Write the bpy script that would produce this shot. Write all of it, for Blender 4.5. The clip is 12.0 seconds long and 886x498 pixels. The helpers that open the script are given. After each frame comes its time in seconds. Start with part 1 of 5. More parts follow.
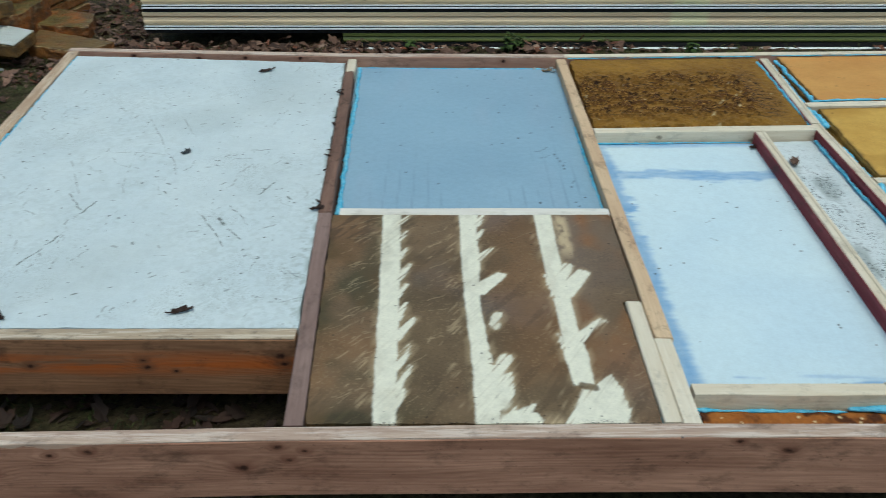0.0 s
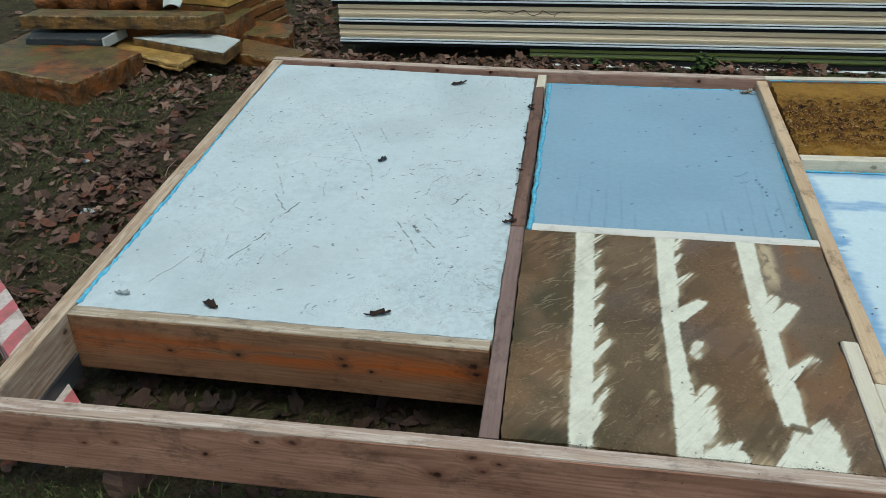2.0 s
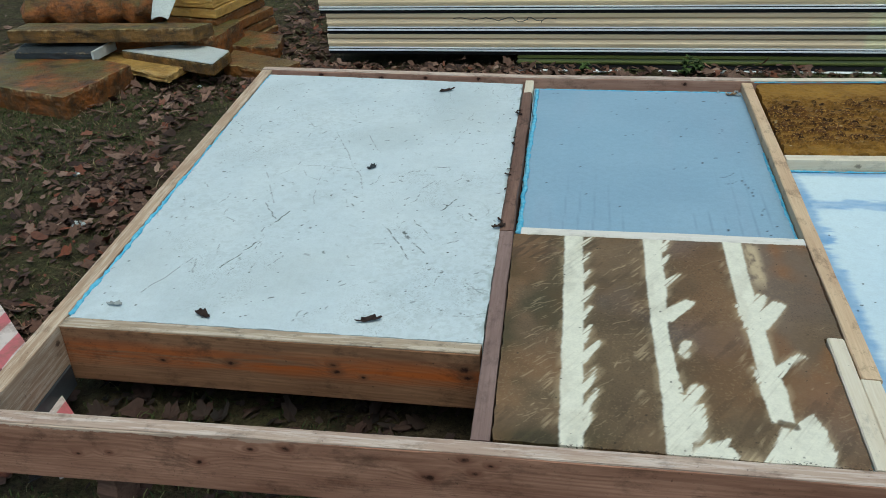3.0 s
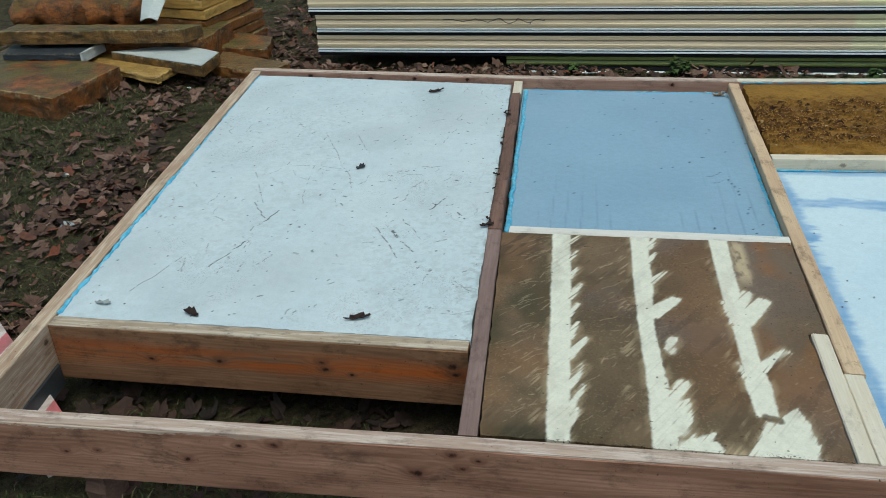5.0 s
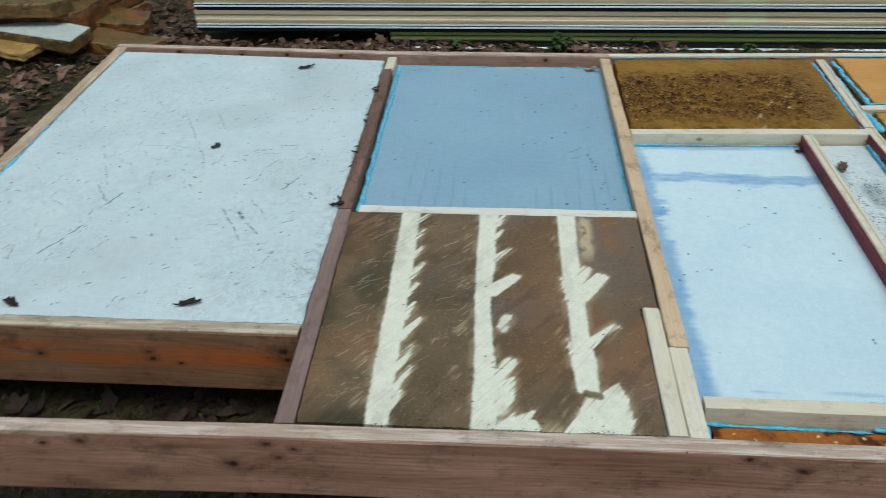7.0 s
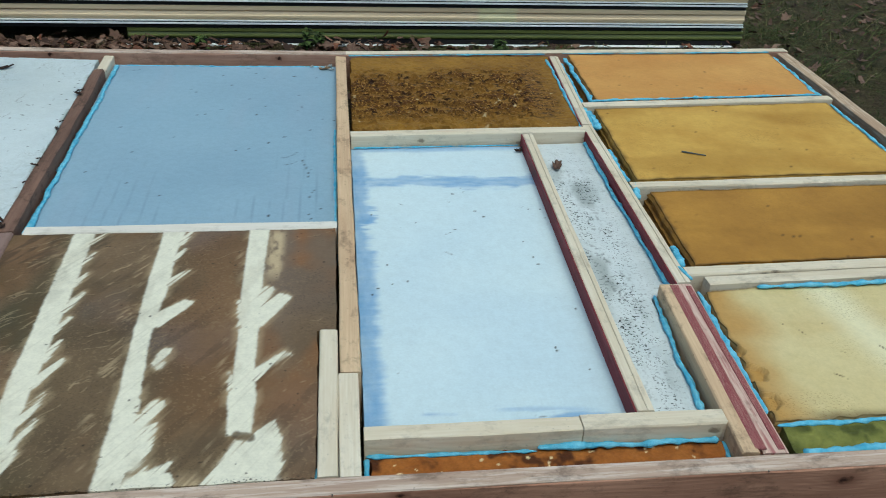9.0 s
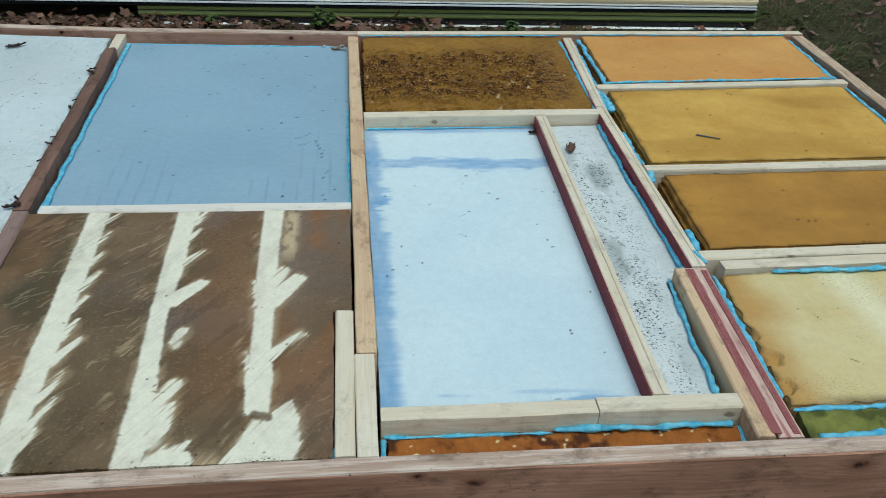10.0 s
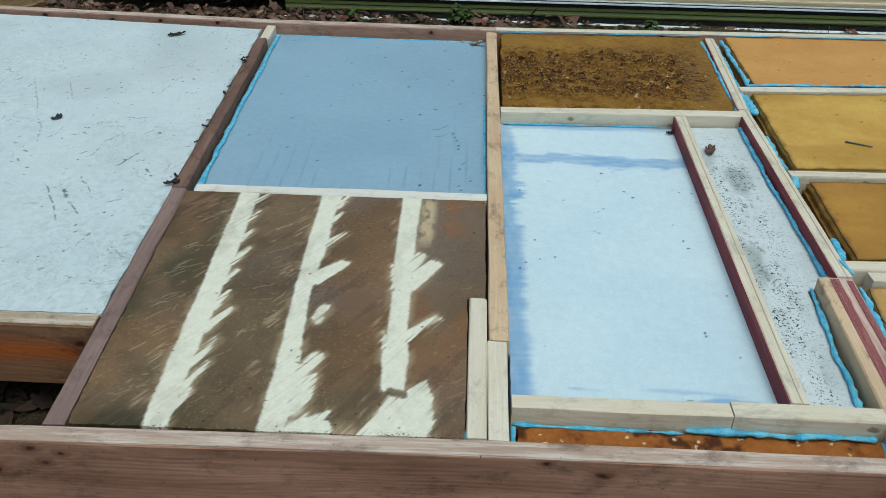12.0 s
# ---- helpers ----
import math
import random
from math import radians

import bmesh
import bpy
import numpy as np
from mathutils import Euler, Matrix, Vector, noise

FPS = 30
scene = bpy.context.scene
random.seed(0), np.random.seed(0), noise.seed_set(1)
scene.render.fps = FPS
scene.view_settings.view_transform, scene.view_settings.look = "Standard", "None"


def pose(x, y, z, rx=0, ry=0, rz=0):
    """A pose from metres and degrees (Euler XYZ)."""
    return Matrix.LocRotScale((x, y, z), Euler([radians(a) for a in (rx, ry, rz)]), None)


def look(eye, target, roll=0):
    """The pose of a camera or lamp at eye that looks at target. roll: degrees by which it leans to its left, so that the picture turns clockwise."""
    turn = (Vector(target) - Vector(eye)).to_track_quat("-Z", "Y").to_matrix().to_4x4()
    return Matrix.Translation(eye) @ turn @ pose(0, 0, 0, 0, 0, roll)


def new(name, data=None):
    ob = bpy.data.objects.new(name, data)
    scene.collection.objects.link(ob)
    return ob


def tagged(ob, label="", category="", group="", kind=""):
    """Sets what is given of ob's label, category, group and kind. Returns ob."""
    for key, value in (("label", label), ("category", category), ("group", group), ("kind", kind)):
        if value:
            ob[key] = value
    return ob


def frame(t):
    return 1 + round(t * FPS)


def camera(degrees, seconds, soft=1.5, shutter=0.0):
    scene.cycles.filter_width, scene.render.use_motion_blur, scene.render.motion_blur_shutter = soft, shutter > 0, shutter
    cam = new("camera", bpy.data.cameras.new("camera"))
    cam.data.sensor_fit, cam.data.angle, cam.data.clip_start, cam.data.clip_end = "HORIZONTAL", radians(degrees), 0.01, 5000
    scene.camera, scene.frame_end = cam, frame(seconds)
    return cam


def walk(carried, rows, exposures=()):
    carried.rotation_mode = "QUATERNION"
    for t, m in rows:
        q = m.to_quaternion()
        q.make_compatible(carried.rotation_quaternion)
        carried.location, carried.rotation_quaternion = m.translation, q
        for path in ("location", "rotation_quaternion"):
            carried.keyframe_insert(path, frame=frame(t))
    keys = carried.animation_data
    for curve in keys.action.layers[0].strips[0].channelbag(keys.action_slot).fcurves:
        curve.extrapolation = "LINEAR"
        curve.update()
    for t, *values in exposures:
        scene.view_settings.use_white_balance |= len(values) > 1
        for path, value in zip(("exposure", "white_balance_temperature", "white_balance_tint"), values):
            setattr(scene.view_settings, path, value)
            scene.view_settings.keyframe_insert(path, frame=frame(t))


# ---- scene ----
cam = camera(55.3, 12.0, 0.6, 0.4)
PATH = [
    (0, (0.166, 0.041, 1.575), (0.168, 1.759, 0.551), -0.0),
    (0.5, (0.104, 0.036, 1.575), (-0.049, 1.75, 0.555), -1.1),
    (1, (0.055, 0.034, 1.57), (-0.254, 1.731, 0.558), -1.6),
    (1.5, (0.041, 0.045, 1.569), (-0.305, 1.746, 0.576), -2.0),
    (2, (0.044, 0.045, 1.566), (-0.312, 1.749, 0.58), -2.1),
    (2.5, (0.052, 0.038, 1.569), (-0.297, 1.747, 0.591), -2.5),
    (3, (0.059, 0.028, 1.57), (-0.283, 1.742, 0.599), -2.9),
    (5, (0.07, 0.012, 1.563), (-0.252, 1.734, 0.597), -2.7),
    (5.5, (0.082, 0.011, 1.564), (-0.239, 1.737, 0.606), -2.6),
    (6, (0.164, 0.023, 1.55), (-0.147, 1.754, 0.596), -2.1),
    (6.5, (0.274, 0.036, 1.536), (-0.018, 1.756, 0.557), -1.6),
    (7, (0.313, 0.092, 1.532), (0.156, 1.808, 0.517), -1.2),
    (7.5, (0.354, 0.152, 1.528), (0.335, 1.877, 0.517), -1.3),
    (7.7, (0.421, 0.158, 1.537), (0.435, 1.885, 0.529), -0.8),
    (9.3, (0.719, 0.283, 1.490), (0.978, 1.972, 0.450), 2.9),
    (9.5, (0.706, 0.278, 1.489), (0.967, 1.958, 0.435), 2.9),
    (10, (0.683, 0.277, 1.496), (0.909, 1.957, 0.435), 3.0),
    (10.5, (0.669, 0.271, 1.493), (0.823, 1.957, 0.428), 2.6),
    (11, (0.648, 0.264, 1.492), (0.73, 1.954, 0.426), 2.1),
    (11.5, (0.641, 0.259, 1.491), (0.629, 1.954, 0.429), 1.7),
    (12, (0.63, 0.241, 1.494), (0.586, 1.929, 0.423), 1.3),
]
walk(cam, [(t, look(eye, target, roll)) for t, eye, target, roll in PATH], [(0.0, 0.0, 6070, -9), (12.0, 0.0, 6070, -9)])

# ---- world and light ----
world = bpy.data.worlds.new("overcast_sky")
scene.world = world
world.use_nodes = True
wn = world.node_tree
sky = wn.nodes.new("ShaderNodeTexSky")
sky.sky_type, sky.sun_disc = "NISHITA", False
sky.sun_elevation, sky.sun_rotation = radians(72), radians(152)
sky.air_density, sky.dust_density, sky.ozone_density = 1.0, 4.0, 1.0
wn.links.new(sky.outputs[0], wn.nodes["Background"].inputs[0])
wn.nodes["Background"].inputs[1].default_value = 0.13

sun_data = bpy.data.lights.new("sun", "SUN")
sun_data.energy, sun_data.angle, sun_data.color = 1.0, radians(40), (1.0, 0.97, 0.93)
sun = new("sun", sun_data)
sun.matrix_world = look((0.8, -0.9, 5.0), (0, 0.6, 0))

# ---- small tools ----
RNG = np.random.default_rng(7)
TOP = 0.30          # top of the timber frame
GROUND = 0.02


def srgb(r, g, b):
    """Linear colour from 0-255 values."""
    f = lambda c: (c / 255 / 12.92) if c < 10 else ((c / 255 + 0.055) / 1.055) ** 2.4
    return (f(r), f(g), f(b), 1.0)


def vnoise(x, y, seed=0):
    """Smooth value noise, 0 to 1, of arrays in lattice units."""
    x, y = np.asarray(x, float), np.asarray(y, float)
    xi, yi = np.floor(x).astype(np.int64), np.floor(y).astype(np.int64)
    fx, fy = x - xi, y - yi
    fx, fy = fx * fx * (3 - 2 * fx), fy * fy * (3 - 2 * fy)

    def h(a, b):
        n = (a * 374761393 + b * 668265263 + seed * 974711) & 0xFFFFFFFF
        n = ((n ^ (n >> 13)) * 1274126177) & 0xFFFFFFFF
        return ((n ^ (n >> 16)) & 0xFFFF) / 65535.0
    a = h(xi, yi) * (1 - fx) + h(xi + 1, yi) * fx
    b = h(xi, yi + 1) * (1 - fx) + h(xi + 1, yi + 1) * fx
    return a * (1 - fy) + b * fy


def fbm(x, y, octaves=4, seed=0):
    total, amp, norm = 0, 1.0, 0.0
    for k in range(octaves):
        total = total + amp * vnoise(np.asarray(x) * 2 ** k, np.asarray(y) * 2 ** k, seed + 17 * k)
        norm += amp
        amp *= 0.5
    return total / norm


def smooth(lo, hi, v):
    s = np.clip((v - lo) / (hi - lo), 0, 1)
    return s * s * (3 - 2 * s)


def ground_z(x, y):
    x, y = np.asarray(x, float), np.asarray(y, float)
    return GROUND + 0.03 * (fbm(x * 1.3, y * 1.3, 3, 5) - 0.5) + 0.012 * (fbm(x * 9, y * 9, 2, 9) - 0.5)


def mesh_object(name, verts, faces, material, parent=None, label="", smooth_shade=False, attributes=None):
    me = bpy.data.meshes.new(name)
    me.from_pydata(verts if isinstance(verts, list) else verts.tolist(), [], faces if isinstance(faces, list) else faces.tolist())
    for key, values in (attributes or {}).items():
        me.attributes.new(key, "FLOAT", "POINT").data.foreach_set("value", np.asarray(values, np.float32))
    if smooth_shade:
        me.polygons.foreach_set("use_smooth", [True] * len(me.polygons))
    me.materials.append(material)
    me.update()
    ob = new(name, me)
    if parent:
        ob.parent = parent
    if label:
        ob["label"] = label
    return ob


def part(name, bm, material, parent, label=""):
    me = bpy.data.meshes.new(name)
    bm.normal_update()
    bm.to_mesh(me)
    bm.free()
    me.materials.append(material)
    ob = new(name, me)
    if parent:
        ob.parent = parent
    if label:
        ob["label"] = label
    return ob


def thing(name, label, category, group="", kind=""):
    return tagged(new(name), label, category, group, kind)


# ---- materials ----
class Mat:
    """A node material with short ways to add its nodes."""

    def __init__(self, name, rough=0.7, spec=0.3):
        self.m = bpy.data.materials.new(name)
        self.m.use_nodes = True
        self.t = self.m.node_tree
        self.b = self.t.nodes["Principled BSDF"]
        self.b.inputs["Roughness"].default_value = rough
        self.b.inputs["Specular IOR Level"].default_value = spec
        self.coord = None

    def node(self, kind, **inputs):
        n = self.t.nodes.new(kind)
        for key, v in inputs.items():
            self.put(n.inputs[key.replace("_", " ")], v)
        return n

    def put(self, socket, v):
        if isinstance(v, bpy.types.NodeSocket):
            self.t.links.new(v, socket)
        else:
            socket.default_value = v

    def space(self, scale=(1, 1, 1), world_space=False):
        """Place in metres: the object's own, or the world's."""
        src = self.node("ShaderNodeNewGeometry").outputs["Position"] if world_space else self.node("ShaderNodeTexCoord").outputs["Object"]
        mp = self.t.nodes.new("ShaderNodeMapping")
        self.t.links.new(src, mp.inputs["Vector"])
        mp.inputs["Scale"].default_value = scale
        if not world_space:
            info = self.node("ShaderNodeObjectInfo")
            mul = self.t.nodes.new("ShaderNodeMath")
            mul.operation = "MULTIPLY"
            self.t.links.new(info.outputs["Random"], mul.inputs[0])
            mul.inputs[1].default_value = 37.0
            cb = self.t.nodes.new("ShaderNodeCombineXYZ")
            self.t.links.new(mul.outputs[0], cb.inputs[0])
            self.t.links.new(mul.outputs[0], cb.inputs[1])
            self.t.links.new(cb.outputs[0], mp.inputs["Location"])
        return mp.outputs[0]

    def noise(self, vec, scale, detail=4.0, rough=0.55, distortion=0.0):
        n = self.node("ShaderNodeTexNoise", Vector=vec, Scale=scale, Detail=detail, Roughness=rough, Distortion=distortion)
        return n.outputs["Fac"]

    def ramp(self, fac, *stops):
        n = self.t.nodes.new("ShaderNodeValToRGB")
        while len(n.color_ramp.elements) < len(stops):
            n.color_ramp.elements.new(0.5)
        for e, (p, c) in zip(n.color_ramp.elements, stops):
            e.position, e.color = p, (c if len(c) == 4 else (*c, 1)) if hasattr(c, "__len__") else (c, c, c, 1)
        self.put(n.inputs[0], fac)
        return n.outputs[0]

    def mix(self, fac, a, b, mode="MIX"):
        n = self.t.nodes.new("ShaderNodeMix")
        n.data_type, n.blend_type = "RGBA", mode
        self.put(n.inputs[0], fac)
        self.put(n.inputs[6], a)
        self.put(n.inputs[7], b)
        return n.outputs[2]

    def math(self, op, a, b=0.0):
        n = self.t.nodes.new("ShaderNodeMath")
        n.operation = op
        self.put(n.inputs[0], a)
        self.put(n.inputs[1], b)
        return n.outputs[0]

    def attr(self, name):
        n = self.t.nodes.new("ShaderNodeAttribute")
        n.attribute_name = name
        return n.outputs["Fac"]

    def finish(self, color, bump=None, strength=0.3, distance=0.003, rough=None):
        self.put(self.b.inputs["Base Color"], color)
        if rough is not None:
            self.put(self.b.inputs["Roughness"], rough)
        if bump is not None:
            n = self.node("ShaderNodeBump", Height=bump, Strength=strength, Distance=distance)
            self.t.links.new(n.outputs[0], self.b.inputs["Normal"])
        return self.m


def wood(name, light, dark, stain=None, knots=0.0, rough=0.75, dirt=0.25, worn=None, grain=0.15, knot_at=(), splinter=None):
    """Sawn timber, its grain along the board's own x; knots push the rings aside. stain: a streak along the middle of the face. worn: pale sawn-off fibres in streaks. knot_at: knots at (along, height, radius) on the board; elsewhere they fall at random. splinter: pale torn fibres along the upper edge up to a length of the board."""
    m = Mat(name, rough, 0.2)
    iso = m.space((1, 1, 1))
    own = m.node("ShaderNodeSeparateXYZ", Vector=m.node("ShaderNodeTexCoord").outputs["Object"])
    fuzz = m.math("MULTIPLY", m.math("SUBTRACT", m.noise(iso, 60, 4, 0.6), 0.5), 0.16)
    facing = m.node("ShaderNodeSeparateXYZ", Vector=m.node("ShaderNodeNewGeometry").outputs["Normal"])
    upright = m.math("LESS_THAN", m.math("ABSOLUTE", facing.outputs[2]), 0.5)
    if knot_at:
        near, core, halo = 0.0, 0.0, 0.0
        for kx, kz, r in knot_at:
            dx = m.math("MULTIPLY", m.math("SUBTRACT", own.outputs[0], kx), 0.6 / r)
            dz = m.math("MULTIPLY", m.math("SUBTRACT", own.outputs[2], kz), 1.0 / r)
            d = m.math("SQRT", m.math("ADD", m.math("MULTIPLY", dx, dx), m.math("MULTIPLY", dz, dz)))
            near = m.math("MAXIMUM", m.ramp(m.math("MULTIPLY", d, 0.2), (0.0, 1.0), (0.45, 0.35), (1.0, 0.0)), near)
            core = m.math("MAXIMUM", m.ramp(m.math("ADD", d, m.math("MULTIPLY", fuzz, 11.0)), (0.2, 1.0), (0.9, 0.0)), core)
            halo = m.math("MAXIMUM", m.ramp(m.math("MULTIPLY", d, 0.4), (0.3, 0.75), (1.0, 0.0)), halo)
        some = upright
    else:
        own_place = m.node("ShaderNodeSeparateXYZ", Vector=iso)
        flat = m.node("ShaderNodeCombineXYZ", X=m.math("MULTIPLY", own_place.outputs[0], 0.75), Y=own_place.outputs[2])
        vor = m.node("ShaderNodeTexVoronoi", Vector=flat.outputs[0], Scale=7.0, Randomness=1.0)
        vor.voronoi_dimensions = "2D"
        near = m.ramp(vor.outputs["Distance"], (0.0, 1.0), (0.25, 0.0))
        core = m.ramp(m.math("ADD", vor.outputs["Distance"], fuzz), (0.0, 1.0), (0.035, 0.95), (0.075, 0.0))
        halo = m.ramp(vor.outputs["Distance"], (0.05, 0.75), (0.22, 0.0))
        some = m.math("MULTIPLY", upright, m.ramp(vor.outputs["Color"], (0.56, 0.0), (0.60, 1.0)))
    bend = m.noise(m.space((0.7, 5, 5)), 1.3, 3, 0.5)
    push = m.math("ADD", m.math("MULTIPLY", bend, 0.11), m.math("MULTIPLY", near, 0.02 if knot_at else 0.007 if knots else 0.0))
    sep = m.node("ShaderNodeSeparateXYZ", Vector=iso)
    yy = m.math("ADD", sep.outputs[1], push)
    zz = m.math("ADD", sep.outputs[2], m.math("MULTIPLY", push, 0.7))
    cb = m.node("ShaderNodeCombineXYZ", X=m.math("MULTIPLY", sep.outputs[0], 0.03), Y=yy, Z=zz)
    wave = m.node("ShaderNodeTexWave", Vector=cb.outputs[0], Scale=46.0, Distortion=2.4, Detail=4.0)
    wave.bands_direction = "DIAGONAL"
    rings = m.ramp(wave.outputs["Fac"], (0.25, 0.0), (0.9, 1.0))
    fibre = m.noise(m.space((4, 190, 190)), 1.0, 3, 0.6)
    tone = m.noise(m.space((1.6, 9, 9)), 1.5, 6, 0.65)
    c = m.mix(m.ramp(tone, (0.35, 0.0), (0.7, 0.75)), light, dark)
    c = m.mix(m.math("MULTIPLY", rings, m.math("MULTIPLY", m.ramp(bend, (0.35, 0.15), (0.65, 1.0)), grain)), c, dark)
    c = m.mix(m.math("MULTIPLY", m.ramp(fibre, (0.4, 0.0), (0.75, 1.0)), 0.4), c, dark)
    if worn:
        c = m.mix(m.ramp(m.noise(m.space((3, 45, 45)), 1.6, 5, 0.7), (0.48, 0.0), (0.62, 0.75)), c, worn)
    if stain:
        lane = m.math("SUBTRACT", 1.0, m.math("MULTIPLY", m.math("ABSOLUTE", m.math("ADD", own.outputs[2], 0.078)), 20.0))
        patch = m.math("MULTIPLY", m.ramp(lane, (0.0, 0.0), (0.9, 1.0)), m.ramp(m.noise(m.space((1.6, 22, 22)), 1.4, 5, 0.65), (0.40, 0.0), (0.58, 0.85)))
        c = m.mix(patch, c, stain)
    blot = m.noise(m.space((0.6, 1, 1)), 15, 7, 0.75)
    c = m.mix(m.math("MULTIPLY", m.ramp(blot, (0.52, 0.0), (0.66, 1.0)), dirt), c, srgb(52, 42, 34))
    spot = m.noise(iso, 90, 3, 0.6)
    c = m.mix(m.math("MULTIPLY", m.ramp(spot, (0.66, 0.0), (0.74, 1.0)), dirt), c, srgb(36, 28, 22))
    if knots:
        c = m.mix(m.math("MULTIPLY", m.math("MULTIPLY", halo, some), knots), c, dark)
        c = m.mix(m.math("MULTIPLY", m.math("MULTIPLY", core, some), knots), c, srgb(44, 25, 18))
    if splinter:
        torn = m.math("ADD", own.outputs[2], m.math("MULTIPLY", m.math("SUBTRACT", m.noise(m.space((22, 60, 60)), 1.0, 5, 0.7), 0.5), 0.035))
        fade = m.ramp(m.math("ADD", m.math("MULTIPLY", own.outputs[0], 1.0 / splinter), m.math("MULTIPLY", m.noise(m.space((3, 1, 1)), 1.0, 3), 0.6)), (0.75, 1.0), (1.15, 0.0))
        here = m.math("MULTIPLY", m.ramp(m.math("ADD", m.math("MULTIPLY", torn, 40.0), 1.0), (0.66, 0.0), (0.76, 0.8)), fade)
        c = m.mix(here, c, srgb(206, 186, 168))
    h = m.math("ADD", m.math("MULTIPLY", rings, 0.2), m.math("MULTIPLY", fibre, 0.6))
    return m.finish(c, h, 0.45, 0.002)


FRONT_KNOTS = ((0.625, -0.082, 0.008), (0.839, -0.022, 0.009), (0.756, -0.031, 0.006), (1.161, -0.076, 0.011), (1.241, -0.018, 0.008), (1.263, -0.056, 0.007),
               (0.323, -0.08, 0.005), (0.405, -0.071, 0.005), (2.347, -0.036, 0.011), (2.237, -0.012, 0.006), (3.13, -0.034, 0.013), (1.30, -0.03, 0.006))
TRIMMER_KNOTS = ((0.289, -0.09, 0.006), (0.488, -0.084, 0.008), (0.778, -0.066, 0.007), (0.785, -0.088, 0.008), (1.133, -0.05, 0.011), (1.138, -0.075, 0.01), (0.858, -0.10, 0.005))
pine = wood("pine_weathered", srgb(196, 172, 146), srgb(144, 112, 88), knots=0.8, dirt=0.45, worn=srgb(208, 190, 168))
pine_front = wood("pine_reddish", srgb(192, 146, 122), srgb(114, 75, 59), knots=0.95, dirt=0.5, grain=0.36, knot_at=FRONT_KNOTS, splinter=1.3)
pine_back = wood("pine_pinkish", srgb(190, 152, 132), srgb(138, 100, 84), knots=1.0, dirt=0.45)
pine_orange = wood("pine_orange_stained", srgb(158, 118, 88), srgb(100, 68, 48), srgb(178, 90, 32), knots=1.0, dirt=0.55, grain=0.4, knot_at=TRIMMER_KNOTS)
pine_fresh = wood("pine_fresh", srgb(222, 212, 194), srgb(198, 180, 152), knots=0.6, dirt=0.3)
pine_yellow = wood("pine_yellow", srgb(214, 187, 154), srgb(180, 146, 116), knots=0.8, dirt=0.55)
pine_top = wood("pine_sawn_edge", srgb(194, 172, 154), srgb(152, 124, 110), dirt=0.5, worn=srgb(212, 196, 184), grain=0.3)
pine_sand = wood("pine_sand_edge", srgb(184, 166, 144), srgb(146, 124, 102), dirt=0.7, worn=srgb(206, 192, 174))
batten_white = wood("batten_white", srgb(226, 222, 214), srgb(206, 196, 184), dirt=0.25)
wood_dark = wood("wood_dark_rough", srgb(134, 104, 90), srgb(74, 54, 46), dirt=0.7)
wood_grey = wood("wood_grey_brown", srgb(146, 122, 114), srgb(104, 82, 76), dirt=0.4)
wood_pink = wood("wood_red_remains", srgb(214, 194, 178), srgb(176, 130, 124), dirt=0.5, worn=srgb(150, 74, 80))
red_faded = wood("paint_faded_red", srgb(146, 62, 70), srgb(116, 42, 52), dirt=0.5, worn=srgb(204, 172, 160))
red_paint = wood("paint_dark_red", srgb(126, 46, 54), srgb(98, 32, 40), dirt=0.5, rough=0.6, worn=srgb(140, 66, 72))


def foam_material():
    m = Mat("foam_light_blue", 0.85, 0.15)
    v = m.space()
    n = m.noise(v, 40, 4)
    c = m.mix(m.ramp(n, (0.35, 0.0), (0.7, 1.0)), srgb(92, 176, 212), srgb(140, 206, 230))
    c = m.mix(m.ramp(m.noise(v, 14, 4), (0.6, 0.0), (0.8, 0.6)), c, srgb(70, 110, 122))
    return m.finish(c, m.noise(v, 110, 5, 0.7), 0.9, 0.006)


foam_blue = foam_material()


def marked(name, base_a, base_b, marks, scale=5.0, rough=0.8, bump=0.2, bump_scale=60, mottle=0.12, fine=()):
    """A sheet whose colour changes under its own marks: (attribute, colour)."""
    m = Mat(name, rough, 0.25)
    v = m.space(world_space=True)
    c = m.mix(m.ramp(m.noise(v, scale, 6, 0.6), (0.3, 0.0), (0.7, 1.0)), base_a, base_b)
    for key, colour in marks:
        c = m.mix(m.attr(key), c, colour)
    for key, colour, size in fine:
        grains = m.ramp(m.noise(v, size, 3, 0.6), (0.55, 0.0), (0.63, 1.0))
        c = m.mix(m.math("MULTIPLY", grains, m.attr(key)), c, colour)
    spread = m.math("ADD", m.math("MULTIPLY", m.noise(v, 38, 5, 0.7), 0.6), m.math("MULTIPLY", m.noise(v, 150, 3, 0.6), 0.4))
    c = m.mix(mottle, c, m.ramp(spread, (0.32, 0.0), (0.6, 1.0)), "MULTIPLY")
    return m.finish(c, m.noise(v, bump_scale, 5, 0.6), bump, 0.004)


